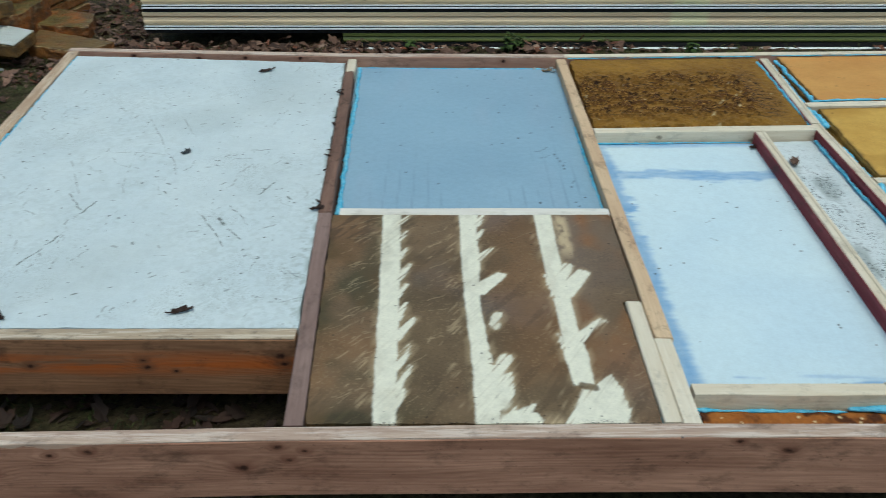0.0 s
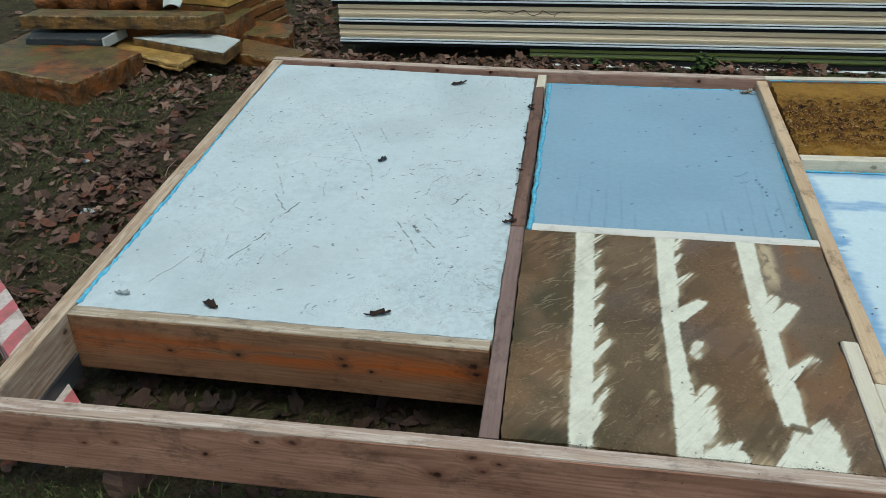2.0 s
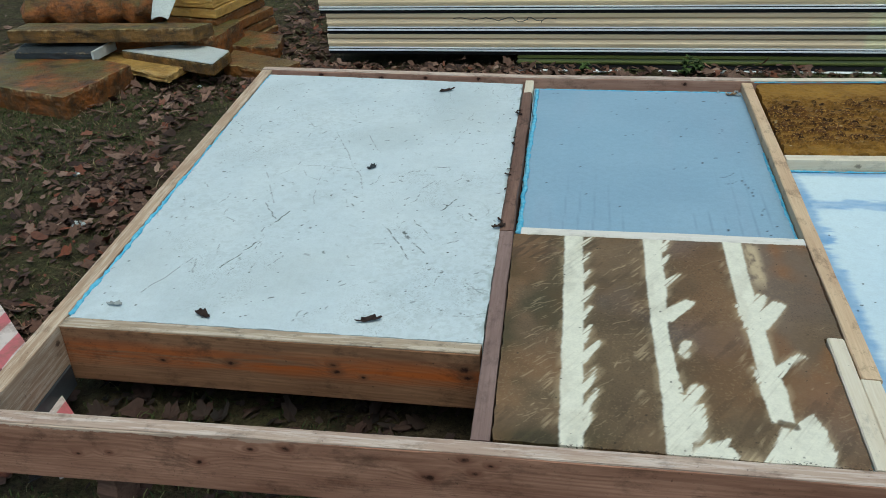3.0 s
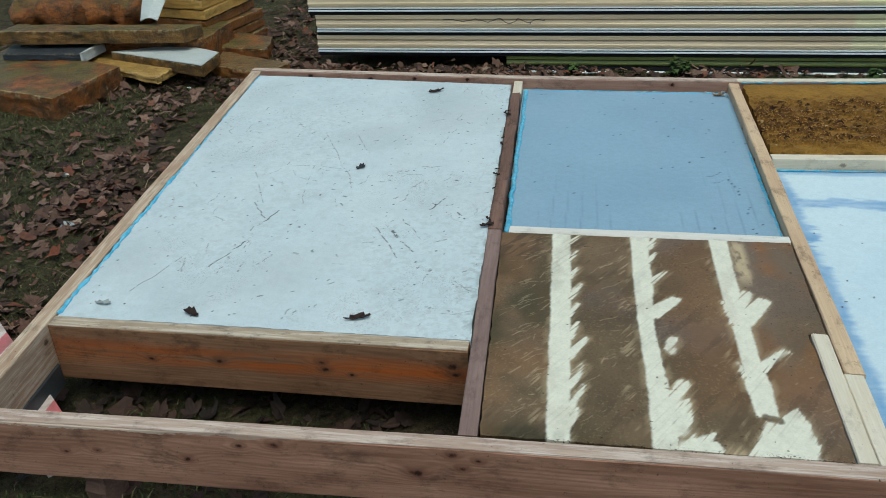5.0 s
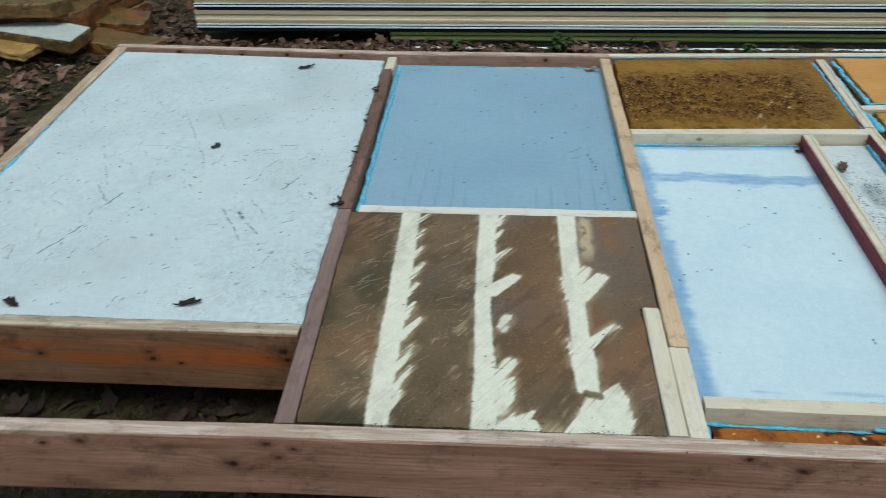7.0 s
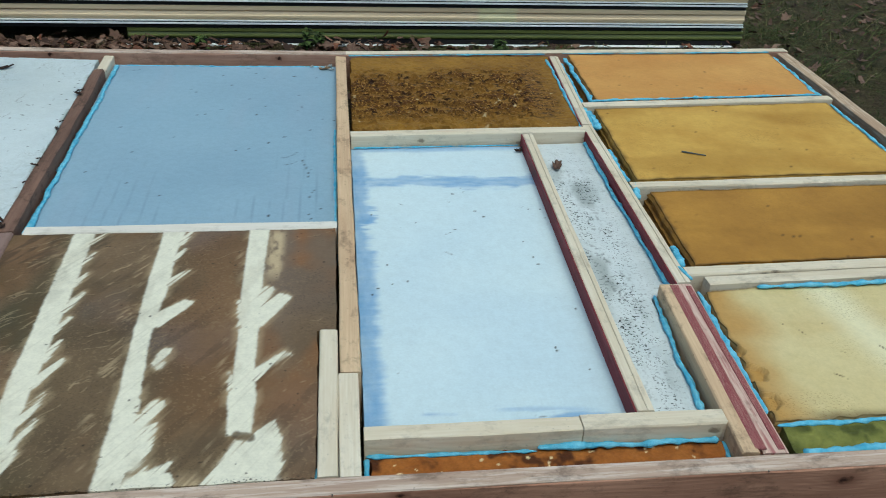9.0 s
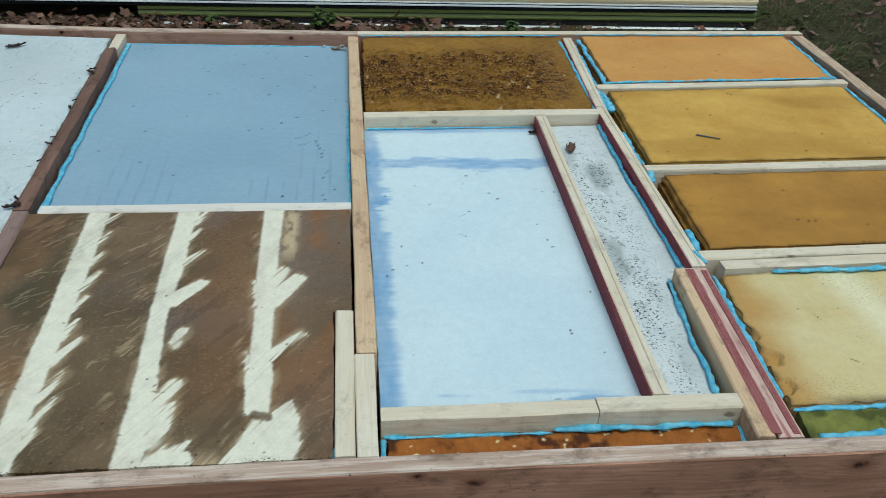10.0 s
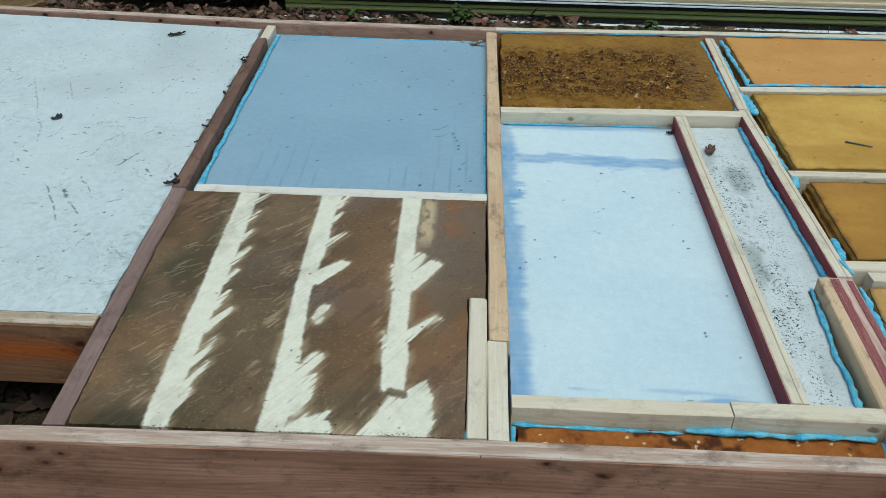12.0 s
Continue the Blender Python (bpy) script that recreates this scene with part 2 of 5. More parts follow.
white_sheet = marked("sheet_white", srgb(208, 216, 218), srgb(198, 208, 212), (("a", srgb(150, 158, 154)), ("b", srgb(52, 53, 48)), ("c", srgb(34, 30, 27))), 4, 0.6, 1.0, 58, 0.10, (("g", srgb(132, 136, 132), 240),))
bluegrey_sheet = marked("sheet_blue_grey", srgb(149, 175, 193), srgb(141, 169, 188), (("a", srgb(114, 138, 160)), ("b", srgb(48, 54, 62)), ("c", srgb(150, 170, 188))), 2.5, 0.5, 0.08)
brown_sheet = marked("board_brown_glued", srgb(125, 102, 76), srgb(96, 78, 58), (("f", srgb(118, 104, 96)), ("b", srgb(70, 64, 42)), ("c", srgb(138, 88, 42)), ("d", srgb(202, 180, 144)), ("a", srgb(228, 223, 204)), ("e", srgb(50, 40, 28))), 4.5, 0.55, 0.3, 80, 0.16, (("g", srgb(150, 128, 96), 120), ("h", srgb(52, 42, 30), 170)))
white_over_blue = marked("sheet_white_scraped", srgb(210, 225, 230), srgb(202, 219, 227), (("a", srgb(102, 150, 198)), ("b", srgb(44, 48, 54))), 2, 0.5, 0.08)
mildew_sheet = marked("sheet_white_mildew", srgb(212, 217, 218), srgb(198, 206, 208), (("a", srgb(140, 146, 144)), ("b", srgb(34, 36, 36))), 8, 0.7, 0.3, 60, 0.10, (("g", srgb(28, 30, 30), 150),))
mud_board = marked("board_muddy_ochre", srgb(156, 116, 48), srgb(132, 96, 40), (("a", srgb(88, 56, 24)), ("b", srgb(222, 204, 160)), ("c", srgb(44, 26, 12))), 7, 0.9, 0.6, 50, 0.3, (("a", srgb(40, 24, 12), 70), ("a", srgb(176, 134, 66), 120)))
rust_board = marked("board_rust_orange", srgb(172, 108, 50), srgb(138, 80, 34), (("a", srgb(80, 44, 22)), ("b", srgb(230, 206, 160))), 12, 0.9, 0.7, 60, 0.3)
peach_board = marked("board_peach_orange", srgb(208, 158, 90), srgb(188, 134, 70), (("a", srgb(200, 132, 66)), ("b", srgb(120, 84, 40))), 3, 0.7, 0.3, 50, 0.13, (("g", srgb(120, 88, 40), 190),))
golden_board = marked("board_golden", srgb(212, 172, 88), srgb(182, 138, 60), (("a", srgb(150, 108, 36)), ("b", srgb(78, 54, 24))), 3.5, 0.7, 0.3, 50, 0.13, (("g", srgb(120, 88, 40), 190),))
ochre_board = marked("board_dark_gold", srgb(186, 138, 60), srgb(148, 104, 42), (("a", srgb(126, 86, 28)), ("b", srgb(70, 48, 22))), 3.5, 0.7, 0.3, 50, 0.13, (("g", srgb(120, 88, 40), 190),))
pale_board = marked("board_pale_yellow", srgb(212, 198, 152), srgb(202, 184, 132), (("a", srgb(178, 132, 62)), ("c", srgb(226, 218, 182)), ("b", srgb(92, 74, 46))), 3, 0.7, 0.3, 50, 0.13, (("g", srgb(120, 88, 40), 190),))
green_wool = marked("wool_olive_green", srgb(138, 138, 72), srgb(104, 108, 54), (("a", srgb(80, 84, 40)),), 30, 0.95, 0.9, 90)


def rotten(name, a, b, moss, dark, wear=0.85, rim=(0.55, 0.40, 0.20, 1.0)):
    """Old insulation: two browns, moss on upper faces, dark wet patches, pale fibres along worn rims."""
    m = Mat(name, 0.45, 0.45)
    v = m.space()
    c = m.mix(m.ramp(m.noise(v, 7, 7, 0.7), (0.40, 0.0), (0.60, 1.0)), a, b)
    up = m.node("ShaderNodeSeparateXYZ", Vector=m.node("ShaderNodeNewGeometry").outputs["Normal"]).outputs[2]
    c = m.mix(m.math("MULTIPLY", m.ramp(m.noise(v, 4.1, 7, 0.7), (0.40, 0.0), (0.56, 0.9)), m.ramp(up, (0.3, 0.12), (0.8, 1.0))), c, moss)
    c = m.mix(m.ramp(m.noise(m.space((0.6, 1, 2.5)), 15, 8, 0.78), (0.49, 0.0), (0.64, wear)), c, dark)
    c = m.mix(m.ramp(m.noise(v, 90, 4, 0.6), (0.62, 0.0), (0.72, 0.5)), c, b)
    c = m.mix(m.math("MULTIPLY", m.attr("rim"), m.ramp(m.noise(v, 24, 6, 0.75), (0.50, 0.0), (0.60, 0.8))), c, rim)
    return m.finish(c, m.noise(v, 35, 6, 0.7), 1.0, 0.02)


rot_brown = rotten("board_rotten_brown", srgb(84, 54, 26), srgb(160, 92, 36), srgb(100, 92, 42), srgb(32, 23, 14), 0.8)
rot_orange = rotten("board_rotten_orange", srgb(158, 100, 44), srgb(126, 78, 34), srgb(112, 90, 46), srgb(54, 36, 22), 0.7)
rot_dark = rotten("board_rotten_dark", srgb(78, 56, 30), srgb(146, 104, 48), srgb(104, 94, 46), srgb(34, 26, 17), 0.75)
yellow_foam = rotten("board_yellow_foam", srgb(214, 172, 92), srgb(200, 152, 74), srgb(206, 160, 80), srgb(150, 100, 44), 0.4)
yellow_worn = rotten("board_yellow_worn", srgb(206, 168, 98), srgb(180, 136, 70), srgb(160, 126, 60), srgb(104, 72, 34), 0.7)
plain_white = rotten("sheet_plain_white", srgb(214, 216, 212), srgb(206, 210, 206), srgb(208, 212, 206), srgb(184, 184, 176), 0.4)
tar_black = rotten("sheet_tar_black", srgb(44, 48, 52), srgb(54, 60, 66), srgb(48, 52, 54), srgb(30, 32, 36))


def metal(name, a, b, rough=0.4, film=None):
    m = Mat(name, rough, 0.5)
    v = m.space((0.25, 3, 3), True)
    c = m.mix(m.ramp(m.noise(v, 4, 5), (0.35, 0.0), (0.7, 1.0)), a, b)
    c = m.mix(m.ramp(m.noise(m.space((1, 6, 6), True), 9, 6, 0.7), (0.62, 0.0), (0.8, 0.5)), c, srgb(70, 62, 50))
    if film:
        px = m.node("ShaderNodeSeparateXYZ", Vector=m.space(world_space=True)).outputs[0]
        side = m.math("ABSOLUTE", m.math("SUBTRACT", px, 1.62))
        c = m.mix(m.ramp(m.math("MULTIPLY", side, 4.0), (0.38, 0.75), (0.5, 0.0)), c, film)
    return m.finish(c, m.noise(v, 60, 2), 0.05, 0.001)


beige_steel = metal("steel_beige", srgb(230, 208, 174), srgb(216, 192, 158), 0.4, srgb(226, 220, 176))
green_steel = metal("steel_olive_green", srgb(112, 118, 64), srgb(88, 98, 50))
white_steel = metal("steel_white_edge", srgb(244, 246, 248), srgb(228, 234, 238), 0.3)
# near-black colour that stands in for the shadow in the stack's gaps
black_gap = metal("gap_shade_black", srgb(12, 10, 13), srgb(18, 14, 16), 0.8)
zinc = metal("steel_zinc_dark", srgb(74, 78, 80), srgb(52, 54, 56), 0.45)


def striped():
    m = Mat("paint_red_white", 0.6, 0.3)
    v = m.space()
    w = m.node("ShaderNodeTexWave", Vector=v, Scale=4.2, Distortion=0.8)
    w.bands_direction = "DIAGONAL"
    c = m.mix(m.ramp(w.outputs["Fac"], (0.50, 0.0), (0.64, 0.9)), srgb(206, 192, 184), srgb(184, 84, 92))
    c = m.mix(m.ramp(m.noise(v, 14, 6, 0.7), (0.46, 0.0), (0.66, 0.7)), c, srgb(124, 98, 84))
    return m.finish(c, m.noise(v, 50, 4), 0.3, 0.003)


red_white = striped()


def soil():
    m = Mat("soil_moss", 0.95, 0.15)
    v = m.space(world_space=True)
    c = m.mix(m.ramp(m.noise(v, 26, 6, 0.7), (0.35, 0.0), (0.7, 1.0)), srgb(74, 62, 46), srgb(118, 102, 78))
    c = m.mix(m.ramp(m.noise(v, 2.6, 6, 0.7), (0.42, 0.0), (0.60, 0.75)), c, m.mix(m.ramp(m.noise(v, 34, 5, 0.7), (0.35, 0.0), (0.65, 1.0)), srgb(66, 70, 38), srgb(112, 108, 70)))
    c = m.mix(m.ramp(m.noise(v, 70, 4, 0.7), (0.52, 0.0), (0.70, 0.8)), c, srgb(34, 28, 21))
    c = m.mix(m.ramp(m.noise(v, 190, 3, 0.6), (0.58, 0.0), (0.66, 0.8)), c, srgb(122, 110, 78))
    c = m.mix(m.ramp(m.noise(v, 7, 6, 0.7), (0.50, 0.0), (0.66, 0.6)), c, srgb(40, 34, 25))
    return m.finish(c, m.noise(v, 75, 7, 0.75), 1.0, 0.05)


soil_mat = soil()


def leaf_material(name, *stops):
    m = Mat(name, 0.75, 0.25)
    g = m.node("ShaderNodeNewGeometry")
    c = m.ramp(g.outputs["Random Per Island"], *stops)
    v = m.space(world_space=True)
    c = m.mix(m.math("MULTIPLY", m.ramp(m.noise(v, 60, 4), (0.45, 0.0), (0.75, 1.0)), 0.5), c, srgb(44, 30, 24))
    return m.finish(c, m.noise(v, 90, 3), 0.3, 0.003)


dead_leaves = leaf_material("leaf_dead_brown", (0.0, srgb(44, 31, 26)), (0.25, srgb(100, 75, 62)), (0.5, srgb(66, 46, 38)), (0.72, srgb(130, 104, 90)), (0.84, srgb(92, 64, 52)), (0.94, srgb(112, 62, 42)), (1.0, srgb(148, 124, 108)))
leaf_grey = leaf_material("leaf_grey", (0.0, srgb(150, 156, 156)), (1.0, srgb(168, 172, 170)))
# also covers the frame's open bay, where its dark colour stands in for shade
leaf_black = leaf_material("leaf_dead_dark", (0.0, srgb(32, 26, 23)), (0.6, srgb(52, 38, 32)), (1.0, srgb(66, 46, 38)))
grass_mat = leaf_material("grass_green", (0.0, srgb(38, 52, 24)), (0.5, srgb(68, 84, 40)), (0.82, srgb(98, 104, 58)), (1.0, srgb(136, 124, 86)))
straw_mat = leaf_material("stem_dry_straw", (0.0, srgb(150, 126, 98)), (0.5, srgb(120, 96, 72)), (1.0, srgb(178, 156, 124)))
weed_mat = leaf_material("weed_dark_green", (0.0, srgb(44, 62, 32)), (1.0, srgb(76, 96, 46)))

# ---- ground ----


def ground():
    near = np.arange(-5.0, 6.01, 0.05)
    far = np.array([6.6, 8, 11, 16, 30, 70, 200, 600, 1500.0])
    xs = np.concatenate([-far[::-1], near, far])
    near_y = np.arange(-1.5, 8.01, 0.05)
    far_y = np.array([8.6, 10, 13, 18, 32, 70, 200, 600, 1500.0])
    ys = np.concatenate([-far_y[::-1] + 6.0, near_y, far_y])
    gx, gy = np.meshgrid(xs, ys)
    gz = ground_z(gx, gy)
    nx, ny = len(xs), len(ys)
    idx = np.arange(nx * ny).reshape(ny, nx)
    f = np.stack([idx[:-1, :-1], idx[:-1, 1:], idx[1:, 1:], idx[1:, :-1]], -1).reshape(-1, 4)
    ob = mesh_object("ground", np.stack([gx, gy, gz], -1).reshape(-1, 3), f, soil_mat, smooth_shade=True)
    return tagged(ob, "dark damp soil with moss and sparse grass", "ground", kind="structure")


ground()

# ---- the timber frame ----
frame_thing = thing("wall_frame", "weathered timber wall frame lying flat, filled with insulation boards", "timber frame")


def board(name, p0, p1, width, depth, material, top=TOP, parent=None, label="", side=1, wobble=0.0015, chamfer=0.003, mid=()):
    """A sawn board from p0 to p1 in the plan; width to the left of that way (side=1) or to its right (-1). mid: (share, sideways) bends."""
    p0, p1 = Vector((*p0, 0)), Vector((*p1, 0))
    way = p1 - p0
    length = way.length
    n = max(2, int(length / 0.06))
    lo, hi = (0.0, width) if side > 0 else (-width, 0.0)
    c = chamfer
    ring = [(lo + c, 0), (hi - c, 0), (hi, -c), (hi, -depth + c), (hi - c, -depth), (lo + c, -depth), (lo, -depth + c), (lo, -c)]
    seed = int(abs(p0.x * 131 + p0.y * 977 + length * 51) * 10) % 9999
    verts, faces = [], []
    knots_x = [0.0, *[k for k, _ in mid], 1.0]
    knots_y = [0.0, *[o for _, o in mid], 0.0]
    for i in range(n + 1):
        u = i / n
        bend = float(np.interp(u, knots_x, knots_y))
        for j, (y, z) in enumerate(ring):
            dy = wobble * 2 * (float(vnoise(u * length * 5 + j * 3.1, j * 1.7, seed)) - 0.5)
            dz = wobble * 2 * (float(vnoise(u * length * 4 + 9, j * 2.3, seed + 5)) - 0.5)
            verts.append((u * length, y + dy + bend, z + dz))
    m = len(ring)
    for i in range(n):
        for j in range(m):
            a, b = i * m + j, i * m + (j + 1) % m
            faces.append((a, b, b + m, a + m))
    faces.append(tuple(range(m)))
    faces.append(tuple(n * m + j for j in reversed(range(m))))
    ob = mesh_object(name, verts, faces, material, parent or frame_thing, label)
    ob.matrix_basis = Matrix.Translation((p0.x, p0.y, top)) @ Matrix.Rotation(math.atan2(way.y, way.x), 4, "Z")
    return ob


DEEP = 0.165


def cap(name, p0, p1, width, mid, top=TOP, material=None):
    """The pale sawn upper edge of a board, a few millimetres thick."""
    return board(name, p0, p1, width, 0.004, material or pine_top, top=top + 0.003, mid=mid, wobble=0.0008, chamfer=0.001, label="pale sawn upper edge")


board("front_rail", (-1.43, 1.347), (2.70, 1.383), 0.043, DEEP, pine_front, label="reddish weathered front board with knots", mid=((0.3, 0.022), (0.51, 0.025), (0.8, 0.008)))
cap("front_rail_top", (-1.428, 1.3485), (2.698, 1.3845), 0.040, ((0.3, 0.022), (0.51, 0.025), (0.8, 0.008)))
board("back_rail", (-1.65, 4.055), (2.86, 4.02), 0.047, DEEP, pine_back, mid=((0.3, -0.078), (0.525, -0.085), (0.74, -0.045)), label="weathered board, bowed in the middle")
cap("back_rail_top", (-1.648, 4.0565), (0.748, 3.953), 0.044, ((0.564, -0.030),))
cap("back_rail_top", (0.75, 3.953), (2.858, 4.0215), 0.044, (), TOP, pine_fresh)
board("side_stud", (-1.342, 1.395), (-1.592, 4.05), 0.054, DEEP, pine)
board("side_stud", (2.66, 1.43), (2.795, 4.0), 0.055, DEEP, pine, side=-1, mid=((0.5, -0.012),))
board("trimmer", (-1.373, 1.742), (-0.203, 1.742), 0.045, 0.178, pine_orange, top=TOP - 0.003, label="trimmer board with an orange-stained face")
cap("trimmer_top", (-1.372, 1.7435), (-0.204, 1.7435), 0.042, (), TOP - 0.003, pine_sand)
board("stud", (-0.186, 2.41), (-0.232, 3.74), 0.043, 0.15, wood_dark, top=TOP + 0.004, wobble=0.006, label="dark rough-sawn stud")
board("stud_end", (-0.234, 3.742), (-0.24, 3.95), 0.04, 0.15, pine_fresh, top=TOP - 0.006)
board("lower_stud", (-0.138, 1.43), (-0.184, 2.405), 0.044, DEEP, wood_grey, label="grey-brown stud")
board("batten", (-0.16, 2.398), (0.698, 2.398), 0.043, 0.09, batten_white, top=TOP - 0.002, label="whitish batten between two insulation boards")
board("stud", (0.745, 1.745), (0.75, 3.93), 0.045, DEEP, pine_yellow, label="yellowish stud with dark mould spots")
board("spacer", (0.693, 1.435), (0.694, 1.902), 0.04, 0.12, pine_fresh, top=TOP + 0.003)
board("spacer", (0.738, 1.435), (0.738, 1.742), 0.043, 0.12, pine_fresh, top=TOP + 0.001)
board("header", (0.752, 3.05), (1.62, 3.08), 0.047, DEEP, pine_fresh)
board("cross_bar", (0.745, 1.53), (1.195, 1.53), 0.042, DEEP, pine_fresh)
board("cross_bar", (1.197, 1.53), (1.51, 1.528), 0.044, DEEP, pine_fresh, top=TOP + 0.001)
board("noggin", (1.673, 3.328), (2.75, 3.394), 0.042, 0.14, pine_fresh)
board("noggin", (1.645, 2.617), (2.71, 2.65), 0.042, 0.14, pine_fresh)
board("noggin", (1.634, 2.095), (2.67, 2.13), 0.042, 0.14, pine_fresh)
board("noggin", (1.675, 2.045), (2.67, 2.08), 0.042, 0.14, pine_fresh, top=TOP + 0.002)


def red_stud(name, p0, p1, width, depth, top, label):
    """An old profiled window post: a bare ridged top and a painted left face."""
    ob = board(name, p0, p1, width, depth, pine_fresh, top=top, label=label)
    length = (Vector(p1) - Vector(p0)).length
    for dy in (0.36,):
        bm = bmesh.new()
        bmesh.ops.create_cube(bm, size=1.0, matrix=Matrix.Translation((length / 2, width * dy, 0.001)) @ Matrix.Diagonal((length, width * 0.10, 0.004, 1)))
        bmesh.ops.bevel(bm, geom=bm.edges[:], offset=0.001, segments=1, affect="EDGES")
        part("ridge", bm, pine_fresh, ob)
    bm = bmesh.new()
    bmesh.ops.create_cube(bm, size=1.0, matrix=Matrix.Translation((length / 2, width + 0.002, -depth / 2)) @ Matrix.Diagonal((length, 0.004, depth - 0.004, 1)))
    part("painted_face", bm, red_paint, ob, "dark red painted face")
    return ob


red_stud("red_stud", (1.362, 1.576), (1.407, 3.058), 0.038, 0.10, TOP, "old post with a dark red painted side")
red_stud("red_stud", (1.628, 2.06), (1.652, 3.137), 0.038, 0.12, TOP, "old post with a dark red painted side")
red_stud("red_stud", (1.653, 3.14), (1.71, 3.94), 0.04, 0.12, TOP, "old post with a dark red painted side")
board("stud", (1.598, 1.436), (1.627, 2.055), 0.052, 0.12, wood_pink, top=TOP - 0.002, label="weathered post with faded red paint remains")
board("stud_doubler", (1.534, 1.436), (1.573, 2.05), 0.036, 0.13, pine_yellow, top=TOP + 0.002)
bm = bmesh.new()
bmesh.ops.create_cube(bm, size=1.0)
thin = bm.copy()
stripe = part("paint_stripe", bm, red_faded, frame_thing, "faded dark red stripe of paint")
thin_stripe = part("paint_stripe", thin, red_faded, frame_thing, "thin dark red stripe of paint")
thin_stripe.matrix_basis = Matrix.Translation((1.600, 1.745, TOP - 0.0025)) @ Matrix.Rotation(math.atan2(0.619, 0.029), 4, "Z") @ Matrix.Diagonal((0.6, 0.014, 0.004, 1))
stripe.matrix_basis = Matrix.Translation((1.5575, 1.745, TOP + 0.0015)) @ Matrix.Rotation(math.atan2(0.61, 0.034), 4, "Z") @ Matrix.Diagonal((0.6, 0.023, 0.004, 1))


def pencil_mark(x, y):
    bm = bmesh.new()
    bmesh.ops.create_cube(bm, size=1.0, matrix=Matrix.Translation((x, y, TOP + 0.0008)) @ Matrix.Diagonal((0.0022, 0.04, 0.002, 1)))
    part("pencil_mark", bm, tar_black, frame_thing)


for x, y in ((-0.19, 1.403), (0.681, 1.408), (1.53, 1.405)):
    pencil_mark(x, y)

# ---- foam seams ----


def bead(points, radius, z, lump=0.5, seed=0, flat=0.7):
    """A squeezed bead of expanding foam along a line in the plan."""
    pts = [Vector((*p, 0)) for p in points]
    dist = [0.0]
    for a, b in zip(pts, pts[1:]):
        dist.append(dist[-1] + (b - a).length)
    n = max(6, int(dist[-1] / 0.0055))
    sides = 7
    verts, faces = [], []
    for i in range(n + 1):
        d = dist[-1] * i / n
        x = float(np.interp(d, dist, [p.x for p in pts]))
        y = float(np.interp(d, dist, [p.y for p in pts]))
        k = min(len(pts) - 2, max(0, int(np.searchsorted(dist, d) - 1)))
        way = (pts[k + 1] - pts[k]).normalized()
        off = Vector((-way.y, way.x, 0))
        big = 0.5 * float(vnoise(d * 11, 3.3, seed)) + 0.5 * float(vnoise(d * 46, 1.1, seed + 3))
        r = 0.8 * radius * (1 - lump + 2.2 * lump * big ** 1.3)
        if i in (0, n):
            r *= 0.3
        sway = radius * 0.9 * (float(vnoise(d * 14, 8.8, seed + 7)) - 0.5)
        for j in range(sides):
            a = 2 * math.pi * j / sides
            rr = r * (0.45 + 0.6 * float(vnoise(d * 60, j * 1.3, seed + 11)) + 0.4 * float(vnoise(d * 130, j * 2.6, seed + 13)))
            verts.append((x + off.x * (math.cos(a) * rr + sway), y + off.y * (math.cos(a) * rr + sway), z + math.sin(a) * rr * flat))
    for i in range(n):
        for j in range(sides):
            a, b = i * sides + j, i * sides + (j + 1) % sides
            faces.append((a, b, b + sides, a + sides))
    faces.append(tuple(reversed(range(sides))))
    faces.append(tuple(n * sides + j for j in range(sides)))
    return mesh_object("foam_seam", verts, faces, foam_blue, frame_thing, "light blue expanding foam", True)


bead([(-1.374, 1.80), (-1.396, 2.04), (-1.434, 2.45), (-1.470, 2.83), (-1.491, 3.05)], 0.009, 0.297, 0.8, 1)
bead([(-1.491, 3.05), (-1.534, 3.5), (-1.580, 3.99)], 0.006, 0.294, 0.5, 2)
bead([(-0.172, 2.45), (-0.218, 3.90)], 0.011, 0.268, 0.35, 3)
bead([(-0.21, 3.915), (0.25, 3.905), (0.69, 3.90)], 0.006, 0.262, 0.5, 4)
bead([(0.692, 2.46), (0.697, 3.2)], 0.006, 0.262, 0.4, 5)
bead([(0.748, 1.526), (0.95, 1.522), (1.10, 1.522)], 0.006, 0.256, 0.9, 6)
bead([(1.10, 1.52), (1.30, 1.519), (1.49, 1.518)], 0.010, 0.262, 0.9, 7)
bead([(1.494, 1.44), (1.50, 1.52)], 0.008, 0.255, 0.4, 8)
bead([(0.748, 1.44), (0.75, 1.52)], 0.008, 0.258, 0.4, 9)
bead([(0.648, 1.437), (0.650, 1.475)], 0.011, 0.285, 0.3, 10)
bead([(1.585, 2.05), (1.590, 2.5), (1.605, 3.06)], 0.010, 0.264, 0.5, 11)
bead([(1.482, 1.58), (1.515, 1.9), (1.53, 2.06)], 0.010, 0.262, 0.6, 12)
bead([(1.655, 3.13), (1.672, 3.3), (1.712, 3.92)], 0.01, 0.286, 0.5, 13)
bead([(1.612, 3.14), (1.652, 3.92)], 0.008, 0.292, 0.4, 14)
bead([(1.722, 3.39), (1.742, 3.93)], 0.012, 0.292, 0.5, 15)
bead([(1.71, 3.385), (2.2, 3.42), (2.72, 3.45)], 0.008, 0.299, 0.9, 16)
bead([(0.76, 3.945), (1.2, 3.962), (1.66, 3.978)], 0.004, 0.298, 0.9, 17)
bead([(1.74, 3.982), (2.3, 4.0), (2.76, 4.015)], 0.004, 0.299, 0.9, 18)
